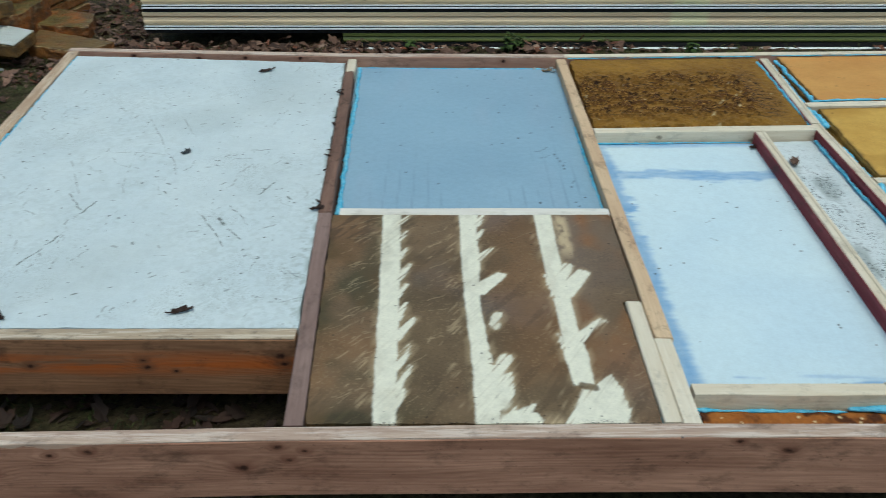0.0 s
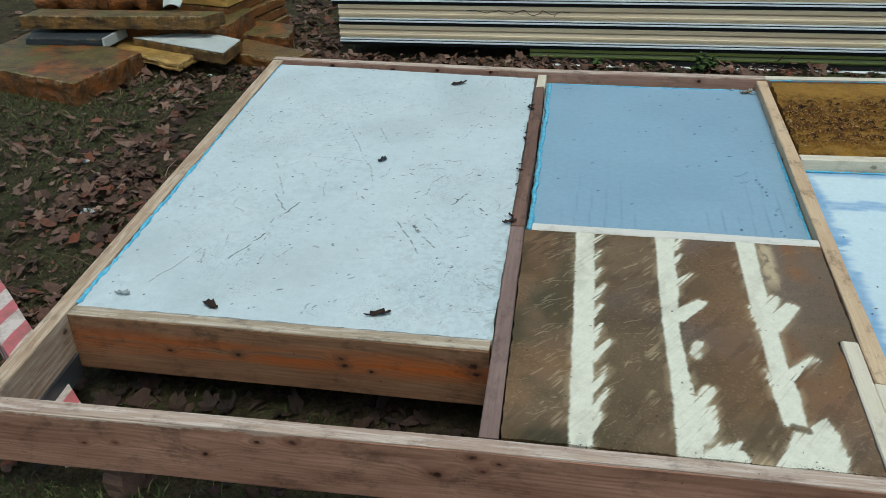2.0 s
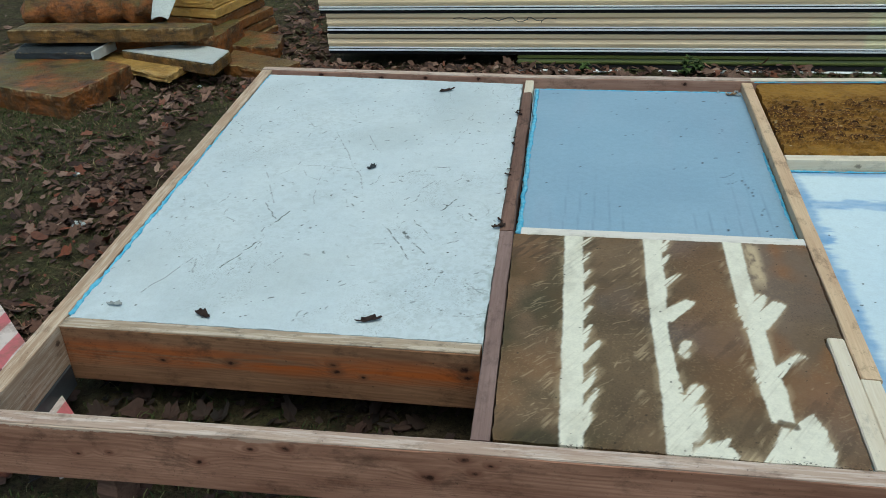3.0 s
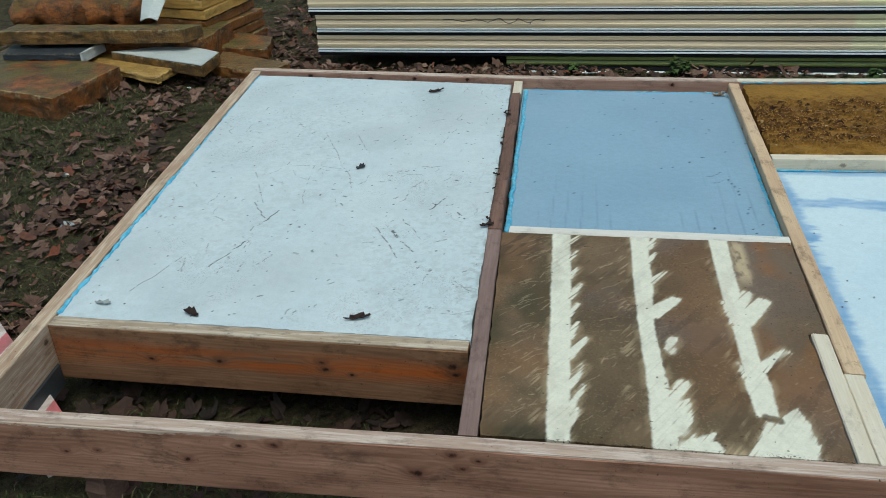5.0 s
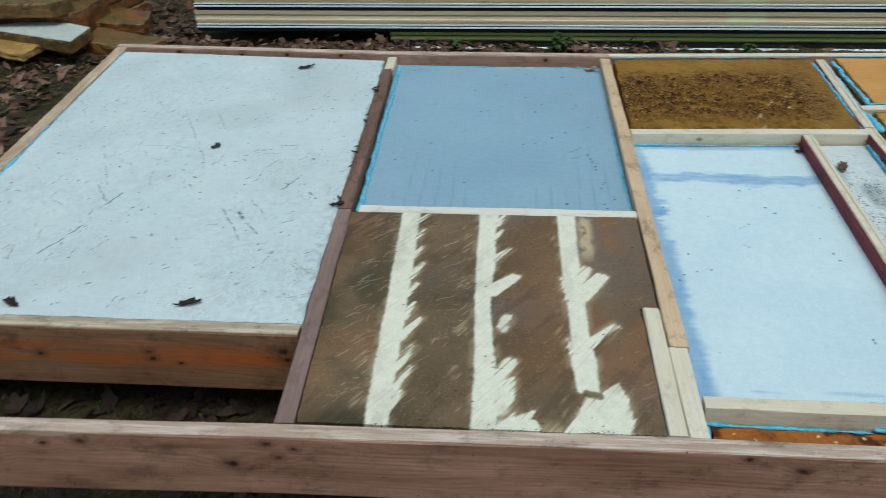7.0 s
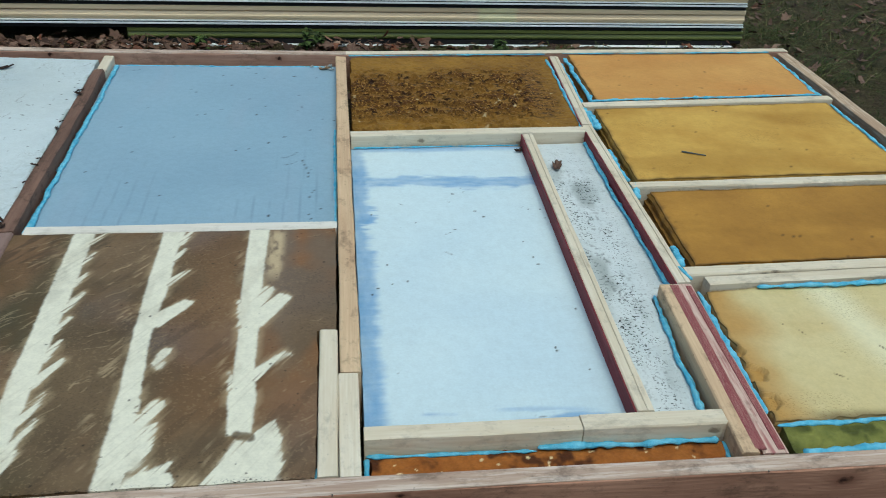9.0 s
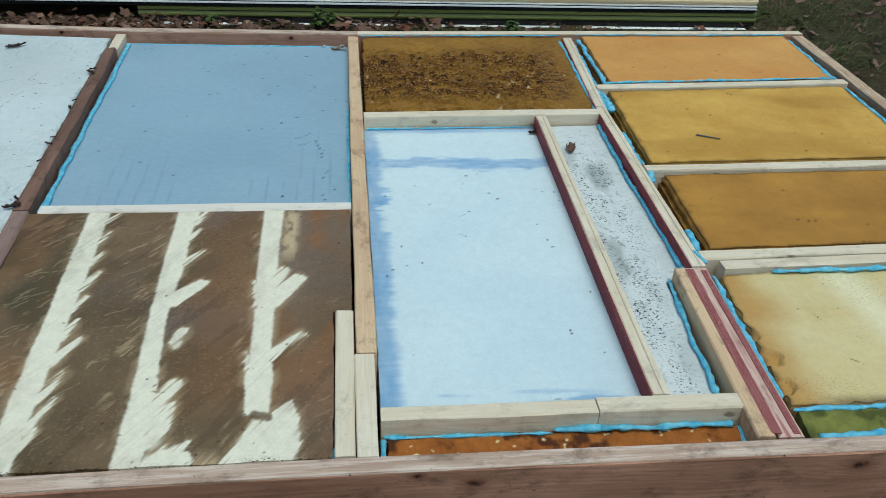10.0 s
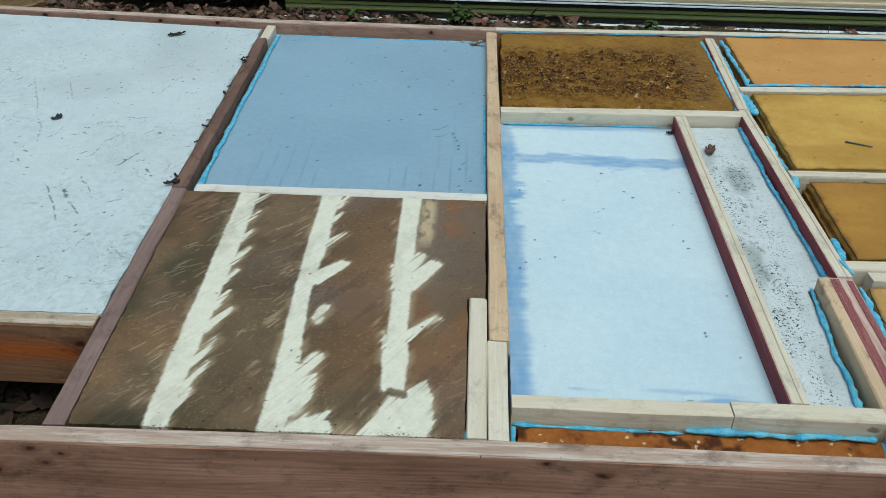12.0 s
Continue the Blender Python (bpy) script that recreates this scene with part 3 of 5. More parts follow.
bead([(2.722, 3.45), (2.76, 3.97)], 0.013, 0.29, 0.5, 19)
bead([(2.685, 2.70), (2.722, 3.36)], 0.011, 0.29, 0.5, 20)
bead([(1.672, 3.13), (1.688, 3.30)], 0.017, 0.287, 0.5, 21)
bead([(1.655, 2.70), (1.66, 2.95)], 0.012, 0.28, 0.6, 22)
bead([(1.65, 2.56), (1.662, 2.66)], 0.018, 0.29, 0.4, 23)
bead([(1.648, 2.16), (1.652, 2.27)], 0.017, 0.285, 0.5, 24)
bead([(1.622, 2.14), (1.636, 2.07)], 0.008, 0.302, 0.6, 25)
bead([(1.606, 1.56), (1.620, 1.75), (1.637, 2.03)], 0.012, 0.290, 0.7, 26)
bead([(1.61, 1.515), (2.0, 1.52), (2.6, 1.53)], 0.009, 0.297, 0.7, 27)
bead([(1.63, 1.44), (1.8, 1.438), (2.0, 1.437)], 0.011, 0.295, 0.7, 28)
bead([(1.80, 2.035), (1.95, 2.035), (2.3, 2.045)], 0.009, 0.298, 0.7, 29)
bead([(0.76, 3.046), (1.1, 3.052), (1.36, 3.06)], 0.005, 0.256, 0.8, 30)

# ---- insulation boards ----


def sheet(name, corners, top, thick, step, material, marks, label, category="insulation board", ragged=0.0, relief=None, group="insulation boards in the frame", right=None, left=None, layered=0.0):
    """A board from its four corners in the plan (near left, near right, far right, far left), its upper face a fine grid with marks. layered: how far the layers of its torn edge stand out."""
    nl, nr, fr, fl = [np.array(c, float) for c in corners]
    nu = max(4, int(np.linalg.norm(nr - nl) / step))
    nv = max(4, int(np.linalg.norm(fl - nl) / step))
    u, v = np.meshgrid(np.linspace(0, 1, nu + 1), np.linspace(0, 1, nv + 1))
    P = (nl * ((1 - u) * (1 - v))[..., None] + nr * (u * (1 - v))[..., None] + fr * (u * v)[..., None] + fl * ((1 - u) * v)[..., None])
    x, y = P[..., 0], P[..., 1]
    if left:
        x = left(y) + (x[:, -1:] - left(y)) * u
    if right:
        x = x + (right(y) - x[:, -1:]) * smooth(0.86, 1.0, u)
    if ragged:
        band = 0.04
        ex = np.clip(1 - np.minimum(u, 1 - u) * np.linalg.norm(nr - nl) / band, 0, 1)
        x = x + ragged * ex * (fbm(y * 30, u * 3, 3, 3) - 0.5) * 2
        ey = np.clip(1 - np.minimum(v, 1 - v) * np.linalg.norm(fl - nl) / band, 0, 1)
        y = y + ragged * ey * (fbm(x * 30, v * 3, 3, 8) - 0.5) * 2
    data = marks(x, y, u, v) if marks else {}
    z = np.full_like(x, top) + 0.003 * (fbm(x * 2.5, y * 2.5, 2, 31) - 0.5)
    if relief is not None:
        z = z + relief(x, y, u, v)
    idx = np.arange(x.size).reshape(x.shape)
    f = np.stack([idx[:-1, :-1], idx[:-1, 1:], idx[1:, 1:], idx[1:, :-1]], -1).reshape(-1, 4)
    ring = np.concatenate([idx[0, :-1], idx[:-1, -1], idx[-1, :0:-1], idx[:0:-1, 0]])
    verts = np.stack([x, y, z], -1).reshape(-1, 3)
    n = len(ring)
    k = np.arange(n)
    out = verts[ring, :2] - verts[ring, :2].mean(0)
    out = out / np.linalg.norm(out, axis=1, keepdims=True)
    faces, blocks, prev, base = f.tolist(), [verts], ring, len(verts)
    levels = (0.04, 0.10, 0.12, 0.22, 0.24, 0.36, 0.39, 0.6, 1.0) if layered else (1.0,)
    for q, share in enumerate(levels):
        low = verts[ring].copy()
        low[:, 2] = low[:, 2] * (1 - share) + (top - thick) * share
        if layered:
            step_out = layered * (0.35 * q + 0.8 * (q % 3 == 1) + 0.9 * (fbm(low[:, 0] * 24, low[:, 1] * 24 + 3.1 * q, 2, 60 + q) - 0.5))
            low[:, :2] += out * step_out[:, None]
        now = base + k
        faces += np.stack([prev[k], now, np.roll(now, -1), prev[(k + 1) % n]], -1).tolist()
        blocks.append(low)
        prev, base = now, base + n
    faces.append(prev[::-1].tolist())
    verts = np.concatenate(blocks)
    attrs = {}
    for key, a in data.items():
        a = np.clip(a, 0, 1)
        attrs[key] = np.concatenate([a.ravel()] + [a.ravel()[ring] * (0.55 + 0.45 * (q % 2)) for q in range(len(levels))])
    ob = mesh_object(name, verts, faces, material, attributes=attrs, smooth_shade=False)
    return tagged(ob, label, category, group)


def segments(x, y, count, area, length, width, angle, spread, seed):
    """Thin broken scratches as a mask."""
    rng = np.random.default_rng(seed)
    out = np.zeros_like(x)
    for _ in range(count):
        cx, cy = rng.uniform(area[0], area[1]), rng.uniform(area[2], area[3])
        a = angle + rng.normal() * spread
        L, w = rng.uniform(*length), rng.uniform(*width)
        near = (np.abs(x - cx) < L) & (np.abs(y - cy) < L)
        if not near.any():
            continue
        dx, dy = x[near] - cx, y[near] - cy
        s, t = dx * math.cos(a) + dy * math.sin(a), -dx * math.sin(a) + dy * math.cos(a)
        t = t + (0.45 * (s / L) ** 2 * rng.normal() + 0.06 * math.sin(cx * 99)) * L + 0.03 * L * np.sin(s / L * 9 + cx * 40)
        m = smooth(1.2, 0.4, np.abs(t) / w) * smooth(1.0, 0.8, np.abs(s) / (L / 2)) * smooth(0.35, 0.6, vnoise(s * 90, t * 200 + cx * 50, seed))
        out[near] = np.maximum(out[near], m * rng.uniform(0.5, 1.0))
    return out


def dots(x, y, count, area, size, seed):
    rng = np.random.default_rng(seed)
    out = np.zeros_like(x)
    for _ in range(count):
        cx, cy, r = rng.uniform(area[0], area[1]), rng.uniform(area[2], area[3]), rng.uniform(*size)
        near = (np.abs(x - cx) < 3 * r) & (np.abs(y - cy) < 3 * r)
        a, e = rng.uniform(0, 3.14), rng.uniform(0.4, 1.0)
        dx, dy = x[near] - cx, y[near] - cy
        s, t = dx * math.cos(a) + dy * math.sin(a), (-dx * math.sin(a) + dy * math.cos(a)) / e
        out[near] = np.maximum(out[near], smooth(1.2, 0.7, np.hypot(s, t) / r))
    return out


def scratch(x, y, p, q, w, seed):
    """One broken scratch from p to q, pale in places."""
    (px, py), (qx, qy) = p, q
    L = math.hypot(qx - px, qy - py)
    s = ((x - px) * (qx - px) + (y - py) * (qy - py)) / L
    t = ((x - px) * (py - qy) + (y - py) * (qx - px)) / L + 0.05 * L * (vnoise(s / L * 5, s * 0 + seed, seed) - 0.5)
    return smooth(1.3, 0.5, np.abs(t) / w) * smooth(-0.002, 0.004, s) * smooth(L + 0.002, L - 0.004, s) * smooth(0.25, 0.55, vnoise(s * 70, t * 300, seed + 1))


SCRATCHES = ((-1.051, 2.092, -1.015, 2.19, 4), (-1.014, 2.203, -0.986, 2.288, 5), (-0.992, 2.369, -0.959, 2.491, 4), (-1.071, 2.545, -0.989, 2.428, 3), (-0.615, 2.42, -0.481, 2.2, 3), (-0.538, 2.378, -0.505, 2.327, 9),
             (-0.49, 2.301, -0.439, 2.241, 3), (-0.524, 2.465, -0.427, 2.32, 2), (-0.536, 2.892, -0.438, 2.898, 3), (-0.441, 2.531, -0.402, 2.628, 4), (-0.345, 2.524, -0.311, 2.474, 5))
FAINT_SCRATCHES = ((-0.995, 3.219, -0.752, 2.684, 3), (-0.876, 3.226, -0.766, 3.017, 3), (-1.048, 2.88, -0.836, 2.857, 3), (-1.226, 1.933, -1.152, 2.153, 4), (-1.146, 2.141, -1.121, 2.057, 7), (-0.40, 2.301, -0.348, 2.332, 6),
                   (-1.162, 2.797, -1.034, 2.532, 3), (-0.893, 2.543, -0.954, 2.887, 2), (-0.614, 2.283, -0.578, 2.294, 8), (-0.677, 2.207, -0.659, 2.172, 6))


def white_marks(x, y, u, v):
    area = (-1.55, -0.2, 1.8, 3.95)
    a = 0.16 * smooth(0.42, 0.75, fbm(x * 38, y * 38, 4, 2)) * smooth(0.35, 0.65, fbm(x * 3, y * 3, 3, 4))
    a = np.maximum(a, 0.6 * smooth(0.90, 1.0, u) * smooth(0.75, 0.0, v) * smooth(0.5, 0.75, fbm(x * 80, y * 80, 3, 6)))
    a = np.maximum(a, 0.7 * smooth(0.985, 1.0, u) * smooth(0.4, 0.65, fbm(x * 40, y * 25, 3, 16)))
    a = np.maximum(a, 0.24 * smooth(0.45, 0.75, fbm(x * 1.9, y * 1.9, 5, 18)))
    emboss = fbm(x * 75, y * 75, 3, 20)
    a = np.maximum(a, 0.2 * smooth(0.50, 0.68, emboss) * smooth(0.40, 0.62, fbm(x * 2.6 + 3, y * 2.2, 3, 22)))
    smears = segments(x, y, 60, area, (0.04, 0.12), (0.004, 0.010), 0.9, 0.9, 10)
    a = np.maximum(a, smears * 0.35)
    b = segments(x, y, 46, area, (0.03, 0.10), (0.0016, 0.0032), 1.3, 0.3, 11) * 0.7
    b = np.maximum(b, segments(x, y, 34, area, (0.03, 0.14), (0.0014, 0.0028), 2.1, 0.3, 12) * 0.55)
    b = np.maximum(b, segments(x, y, 14, area, (0.04, 0.12), (0.0014, 0.0024), 0.05, 0.25, 13) * 0.6)
    b = np.maximum(b, segments(x, y, 120, (-1.5, -0.25, 1.85, 3.4), (0.008, 0.028), (0.0022, 0.0055), 0.8, 1.2, 15) * 0.8)
    for k, (px, py, qx, qy, w) in enumerate(SCRATCHES):
        b = np.maximum(b, 0.85 * scratch(x, y, (px, py), (qx, qy), w * 0.0006 + 0.0004, 200 + k))
    for k, (px, py, qx, qy, w) in enumerate(FAINT_SCRATCHES):
        b = np.maximum(b, 0.5 * scratch(x, y, (px, py), (qx, qy), w * 0.0004 + 0.0008, 230 + k))
    c = np.maximum(dots(x, y, 260, area, (0.0018, 0.0044), 14), 0.8 * dots(x, y, 22, area, (0.005, 0.010), 17) * smooth(0.4, 0.55, fbm(x * 110, y * 110, 2, 19)))
    g = 0.15 + 0.75 * smooth(0.45, 0.7, fbm(x * 4, y * 4, 3, 24)) * smooth(0.4, 0.6, fbm(x * 14, y * 14, 2, 26))
    return {"a": a, "b": b, "c": c * 0.95, "g": 0.5 * g}


sheet("insulation_board", [(-1.376, 1.790), (-0.203, 1.790), (-0.288, 3.88), (-1.588, 3.99)], 0.298, 0.155, 0.003, white_sheet, white_marks,
      "large scratched white-faced insulation board with dirt and leaves", ragged=0.0035,
      left=lambda y: np.interp(y, (1.79, 2.83, 3.99), (-1.372, -1.467, -1.578)))


def blue_marks(x, y, u, v):
    area = (-0.2, 0.7, 2.45, 3.9)
    drip = smooth(0.10, 0.03, np.abs((x * 21 + 0.25 * fbm(x * 9, y * 2, 2, 7)) % 1.0 - 0.5))
    a = 0.55 * drip * smooth(0.55, 0.05, v) * smooth(0.4, 0.6, fbm(x * 9, y * 5, 3, 6))
    a = np.maximum(a, 0.22 * smooth(0.4, 0.8, fbm(x * 2.5, y * 2.5, 3, 8)))
    b = np.maximum(dots(x, y, 52, area, (0.0025, 0.006), 31), segments(x, y, 5, (0.55, 0.68, 2.6, 3.0), (0.05, 0.14), (0.002, 0.003), 1.2, 0.5, 33))
    c = smooth(0.45, 0.8, fbm(x * 9, y * 3, 4, 12)) * 0.4
    return {"a": a, "b": b, "c": c}


sheet("insulation_board", [(-0.178, 2.443), (0.698, 2.443), (0.704, 3.905), (-0.236, 3.925)], 0.262, 0.12, 0.007, bluegrey_sheet, blue_marks,
      "smooth blue-grey insulation board with faint streaks", ragged=0.002)


def capsule(x, y, p, q, r0, r1):
    px, py, qx, qy = *p, *q
    dx, dy = qx - px, qy - py
    t = np.clip(((x - px) * dx + (y - py) * dy) / (dx * dx + dy * dy), 0, 1)
    return np.hypot(x - px - t * dx, y - py - t * dy) - (r0 + (r1 - r0) * t)


def glue_marks(x, y, u, v):
    """Three scraped glue stripes: straight left edges, saw-toothed right edges, broad feet."""
    along = x * 0.84 - y * 0.54
    across = x * 0.54 + y * 0.84
    bristle = fbm(along * 150, across * 7, 3, 41) - 0.5
    grit = fbm(x * 130, y * 130, 2, 42) - 0.5
    edge = 0.0022 * (fbm(y * 30, x * 3, 3, 43) - 0.5) * 2 + 0.003 * grit

    def stripe(levels, left, right):
        return np.interp(y, levels, left) - x, x - np.interp(y, levels, right)
    l1, r1 = stripe((1.43, 1.61, 1.84, 2.08, 2.42), (0.012, 0.006, 0.0, -0.009, -0.021), (0.064, 0.058, 0.052, 0.046, 0.034))
    l2, r2 = stripe((1.43, 1.64, 1.73, 1.84, 1.94, 2.10, 2.27, 2.42), (0.241, 0.239, 0.235, 0.230, 0.226, 0.222, 0.221, 0.219), (0.30, 0.288, 0.280, 0.270, 0.266, 0.274, 0.270, 0.279))
    l3, r3 = stripe((1.55, 1.68, 1.78, 1.91, 2.03, 2.23, 2.42), (0.474, 0.464, 0.468, 0.466, 0.459, 0.457, 0.455), (0.519, 0.521, 0.511, 0.510, 0.508, 0.505, 0.508))
    body = np.minimum(np.maximum(l1, r1), np.maximum(l2, r2))
    body = np.minimum(body, np.maximum(np.maximum(l3, r3), 1.565 - y))
    teeth = np.full_like(x, 1.0)
    for bx, by, tx, ty, r0, r1_ in (
            (.052, 1.47, .078, 1.545, .010, .003), (.054, 1.54, .092, 1.635, .013, .003), (.054, 1.63, .088, 1.715, .012, .003), (.050, 1.745, .091, 1.828, .014, .004),
            (.048, 1.83, .070, 1.90, .010, .003), (.045, 1.93, .068, 1.99, .010, .003), (.042, 2.02, .076, 2.095, .011, .003), (.040, 2.13, .060, 2.19, .009, .002), (.036, 2.23, .058, 2.29, .008, .002), (.034, 2.34, .078, 2.41, .010, .002),
            (.268, 2.13, .314, 2.187, .014, .003), (.268, 2.24, .290, 2.30, .010, .002), (.272, 2.33, .296, 2.39, .010, .002), (.268, 1.965, .330, 2.038, .024, .014), (.298, 1.795, .311, 1.845, .010, .011),
            (.290, 1.58, .322, 1.668, .024, .013), (.30, 1.50, .322, 1.60, .03, .012), (.27, 1.50, .30, 1.63, .03, .014), (.33, 1.44, .372, 1.497, .025, .006), (.31, 1.45, .36, 1.45, .025, .025),
            (.495, 1.955, .560, 2.047, .030, .018), (.49, 2.02, .525, 2.09, .025, .012), (.508, 1.745, .580, 1.822, .018, .010), (.468, 1.70, .462, 1.76, .008, .004), (.470, 1.93, .456, 2.04, .008, .004)):
        teeth = np.minimum(teeth, capsule(x, y, (bx, by), (tx, ty), r0, r1_))
    foot = np.maximum(np.maximum(np.interp(y, (1.43, 1.47, 1.52, 1.56), (0.436, 0.455, 0.480, 0.50)) - x, x - np.interp(y, (1.43, 1.51, 1.56, 1.605), (0.589, 0.585, 0.579, 0.566))), y - 1.548 - 0.9 * np.clip(x - 0.505, 0, 0.06))
    teeth = np.minimum(teeth, foot)
    d = np.minimum(body + edge, teeth + 0.016 * bristle + edge)
    a = smooth(0.0045, -0.003, d)
    a *= 1 - 0.8 * smooth(0.08, 0.22, bristle) * smooth(-0.014, 0.0, d) * (teeth < body)
    a *= 1 - 0.16 * smooth(0.5, 0.75, fbm(x * 26, y * 12, 3, 52)) - 0.10 * smooth(0.10, 0.25, bristle)
    bites = dots(x, y, 30, (0.279, 0.297, 1.64, 1.92), (0.004, 0.010), 63) * smooth(0.020, 0.006, np.abs(x - np.interp(y, (1.64, 1.92), (0.293, 0.268))))
    stone = capsule_mask(x, y, (.492, 1.566), (.516, 1.556), 0.011)
    a *= (1 - 0.85 * bites) * (1 - 0.8 * stone)
    # thin beige strokes left of the stripes, in the direction of the scraper
    lane = np.minimum(np.abs(x + 0.022), np.minimum(np.abs(x - 0.198), np.abs(x - 0.440) + 0.01))
    strokes = smooth(0.05, 0.20, bristle) * smooth(0.028, 0.004, lane) * smooth(0.45, 0.66, fbm(x * 16, y * 16, 2, 49)) * smooth(1.44, 1.5, y)
    fine = np.maximum(segments(x, y, 34, (-0.09, -0.005, 1.48, 2.38), (0.05, 0.13), (0.0018, 0.0036), 0.62, 0.06, 58), segments(x, y, 16, (0.14, 0.22, 1.75, 2.38), (0.05, 0.12), (0.0018, 0.004), 0.62, 0.08, 60))
    smear = smooth(0.034, 0.008, np.abs(x - 0.532)) * smooth(2.10, 2.2, y) * smooth(2.41, 2.36, y) * smooth(0.3, 0.62, fbm(x * 70, y * 26, 3, 53))
    foot_smear = smooth(1.49, 1.43, y) * smooth(0.375, 0.40, x) * smooth(0.45, 0.42, x) * (0.5 + 0.5 * smooth(0.0, 0.2, bristle))
    warm_rim = 0.55 * smooth(0.014, 0.0, teeth + 0.016 * bristle) * smooth(0.40, 0.62, fbm(along * 130, across * 16, 3, 54))
    streaks = segments(x, y, 70, (-0.15, 0.66, 1.45, 2.38), (0.03, 0.16), (0.0012, 0.0022), 0.62, 0.22, 59) * 0.3
    dd = np.clip(np.maximum.reduce([0.4 * strokes, 0.42 * fine, 0.8 * smear, 0.8 * foot_smear, warm_rim, streaks, 0.38 * smooth(0.022, 0.0, d) * smooth(0.35, 0.65, fbm(along * 60, across * 12, 3, 74))]), 0, 1)
    green = smooth(0.36, 0.62, fbm(x * 5, y * 5, 4, 55)) * (smooth(0.42, 0.0, u) + 0.25) + 0.5 * smooth(0.10, 0.0, v) * smooth(0.6, 0.2, u)
    warm = smooth(0.40, 0.65, fbm(x * 5, y * 3.5, 4, 57)) * (0.22 + 0.65 * smooth(0.72, 0.95, u) * smooth(0.1, 0.5, v))
    scrape = smooth(0.53, 0.68, fbm(along * 40, across * 9, 4, 65)) * smooth(0.45, 0.62, fbm(x * 3.5, y * 3.5, 2, 67)) * (0.5 + 0.5 * smooth(0.5, 0.1, u))
    e = np.maximum(dots(x, y, 110, (-0.15, 0.69, 1.45, 2.38), (0.0015, 0.004), 61) * 0.8, (1 - a) * 0.55 * scrape)
    grey = 0.85 * smooth(0.42, 0.64, fbm(x * 3.2 + 4, y * 3.2, 3, 69)) * (0.35 + 0.65 * smooth(0.15, 0.4, u) * smooth(0.95, 0.7, u))
    return {"a": a, "d": dd, "b": np.clip(green, 0, 1) * 0.85, "c": warm, "e": np.maximum(e, 0.45 * stone), "f": grey, "g": (1 - a) * 0.3 * smooth(0.4, 0.7, fbm(x * 7, y * 7, 3, 66)), "h": (1 - 0.85 * a) * 0.3 * smooth(0.4, 0.65, fbm(x * 6, y * 6, 3, 68)) + 0.95 * smooth(0.012, 0.0, v + 0.010 * (fbm(x * 40, y * 9, 2, 70) - 0.5))}


def capsule_mask(x, y, p, q, r):
    return smooth(0.004, -0.006, capsule(x, y, p, q, r, r) + 0.012 * (fbm(x * 80, y * 80, 2, 3) - 0.5))


sheet("insulation_board", [(-0.134, 1.435), (0.648, 1.437), (0.694, 2.393), (-0.18, 2.393)], 0.2985, 0.15, 0.0024, brown_sheet, glue_marks,
      "brown stained board with three scraped cream glue stripes", ragged=0.003, right=lambda y: np.where(y < 1.906, 0.649, 0.693))


def scraped_marks(x, y, u, v):
    brush = fbm(x * 8, y * 90, 3, 71) * 0.5 + fbm(x * 14, y * 25, 3, 73) * 0.5
    left = (0.7 + 0.5 * (fbm(x * 40, y * 14, 3, 70) - 0.5)) * smooth(0.03, 0.0, x - 0.784 - 0.11 * (brush - 0.5) * (0.3 + 1.1 * smooth(0.25, 0.0, np.abs(y - 2.5))) - 0.02 * (fbm(x * 3, y * 6, 3, 72) - 0.5))
    band = smooth(0.048, 0.022, np.abs(y - 2.775 - 0.01 * np.sin(x * 9)) + 0.07 * (fbm(x * 14, y * 30, 4, 75) - 0.5)) * (0.65 + 0.6 * (fbm(x * 22, y * 70, 3, 76) - 0.4))
    foot = smooth(0.03, 0.0, y - 1.60 + 0.09 * (fbm(x * 9, y * 40, 3, 77) - 0.55))
    head = smooth(0.05, 0.0, 3.05 - y + 0.03 * (fbm(x * 9, y * 40, 3, 79) - 0.5)) * 0.7
    swipe = smooth(0.018, 0.0, np.abs(y - 1.645 + 0.08 * (x - 1.2))) * smooth(1.0, 1.08, x) * smooth(1.32, 1.2, x) * smooth(0.4, 0.6, fbm(x * 12, y * 120, 3, 81))
    haze = 0.10 * smooth(0.45, 0.75, fbm(x * 2.2, y * 2.2, 3, 83))
    a = np.clip(np.maximum.reduce([left * (0.75 + 0.4 * brush), band * (0.6 + 0.5 * brush), foot * 0.8, head, swipe * 0.4, haze]), 0, 1)
    b = np.maximum(dots(x, y, 26, (0.76, 1.34, 1.6, 2.7), (0.002, 0.0055), 85), segments(x, y, 9, (0.78, 1.34, 1.6, 3.0), (0.015, 0.04), (0.0014, 0.0025), 0.1, 0.6, 87))
    return {"a": a, "b": b}


sheet("insulation_board", [(0.749, 1.576), (1.326, 1.576), (1.366, 3.052), (0.752, 3.048)], 0.252, 0.11, 0.0045, white_over_blue, scraped_marks,
      "white-faced blue insulation board scraped along its edges", ragged=0.002)


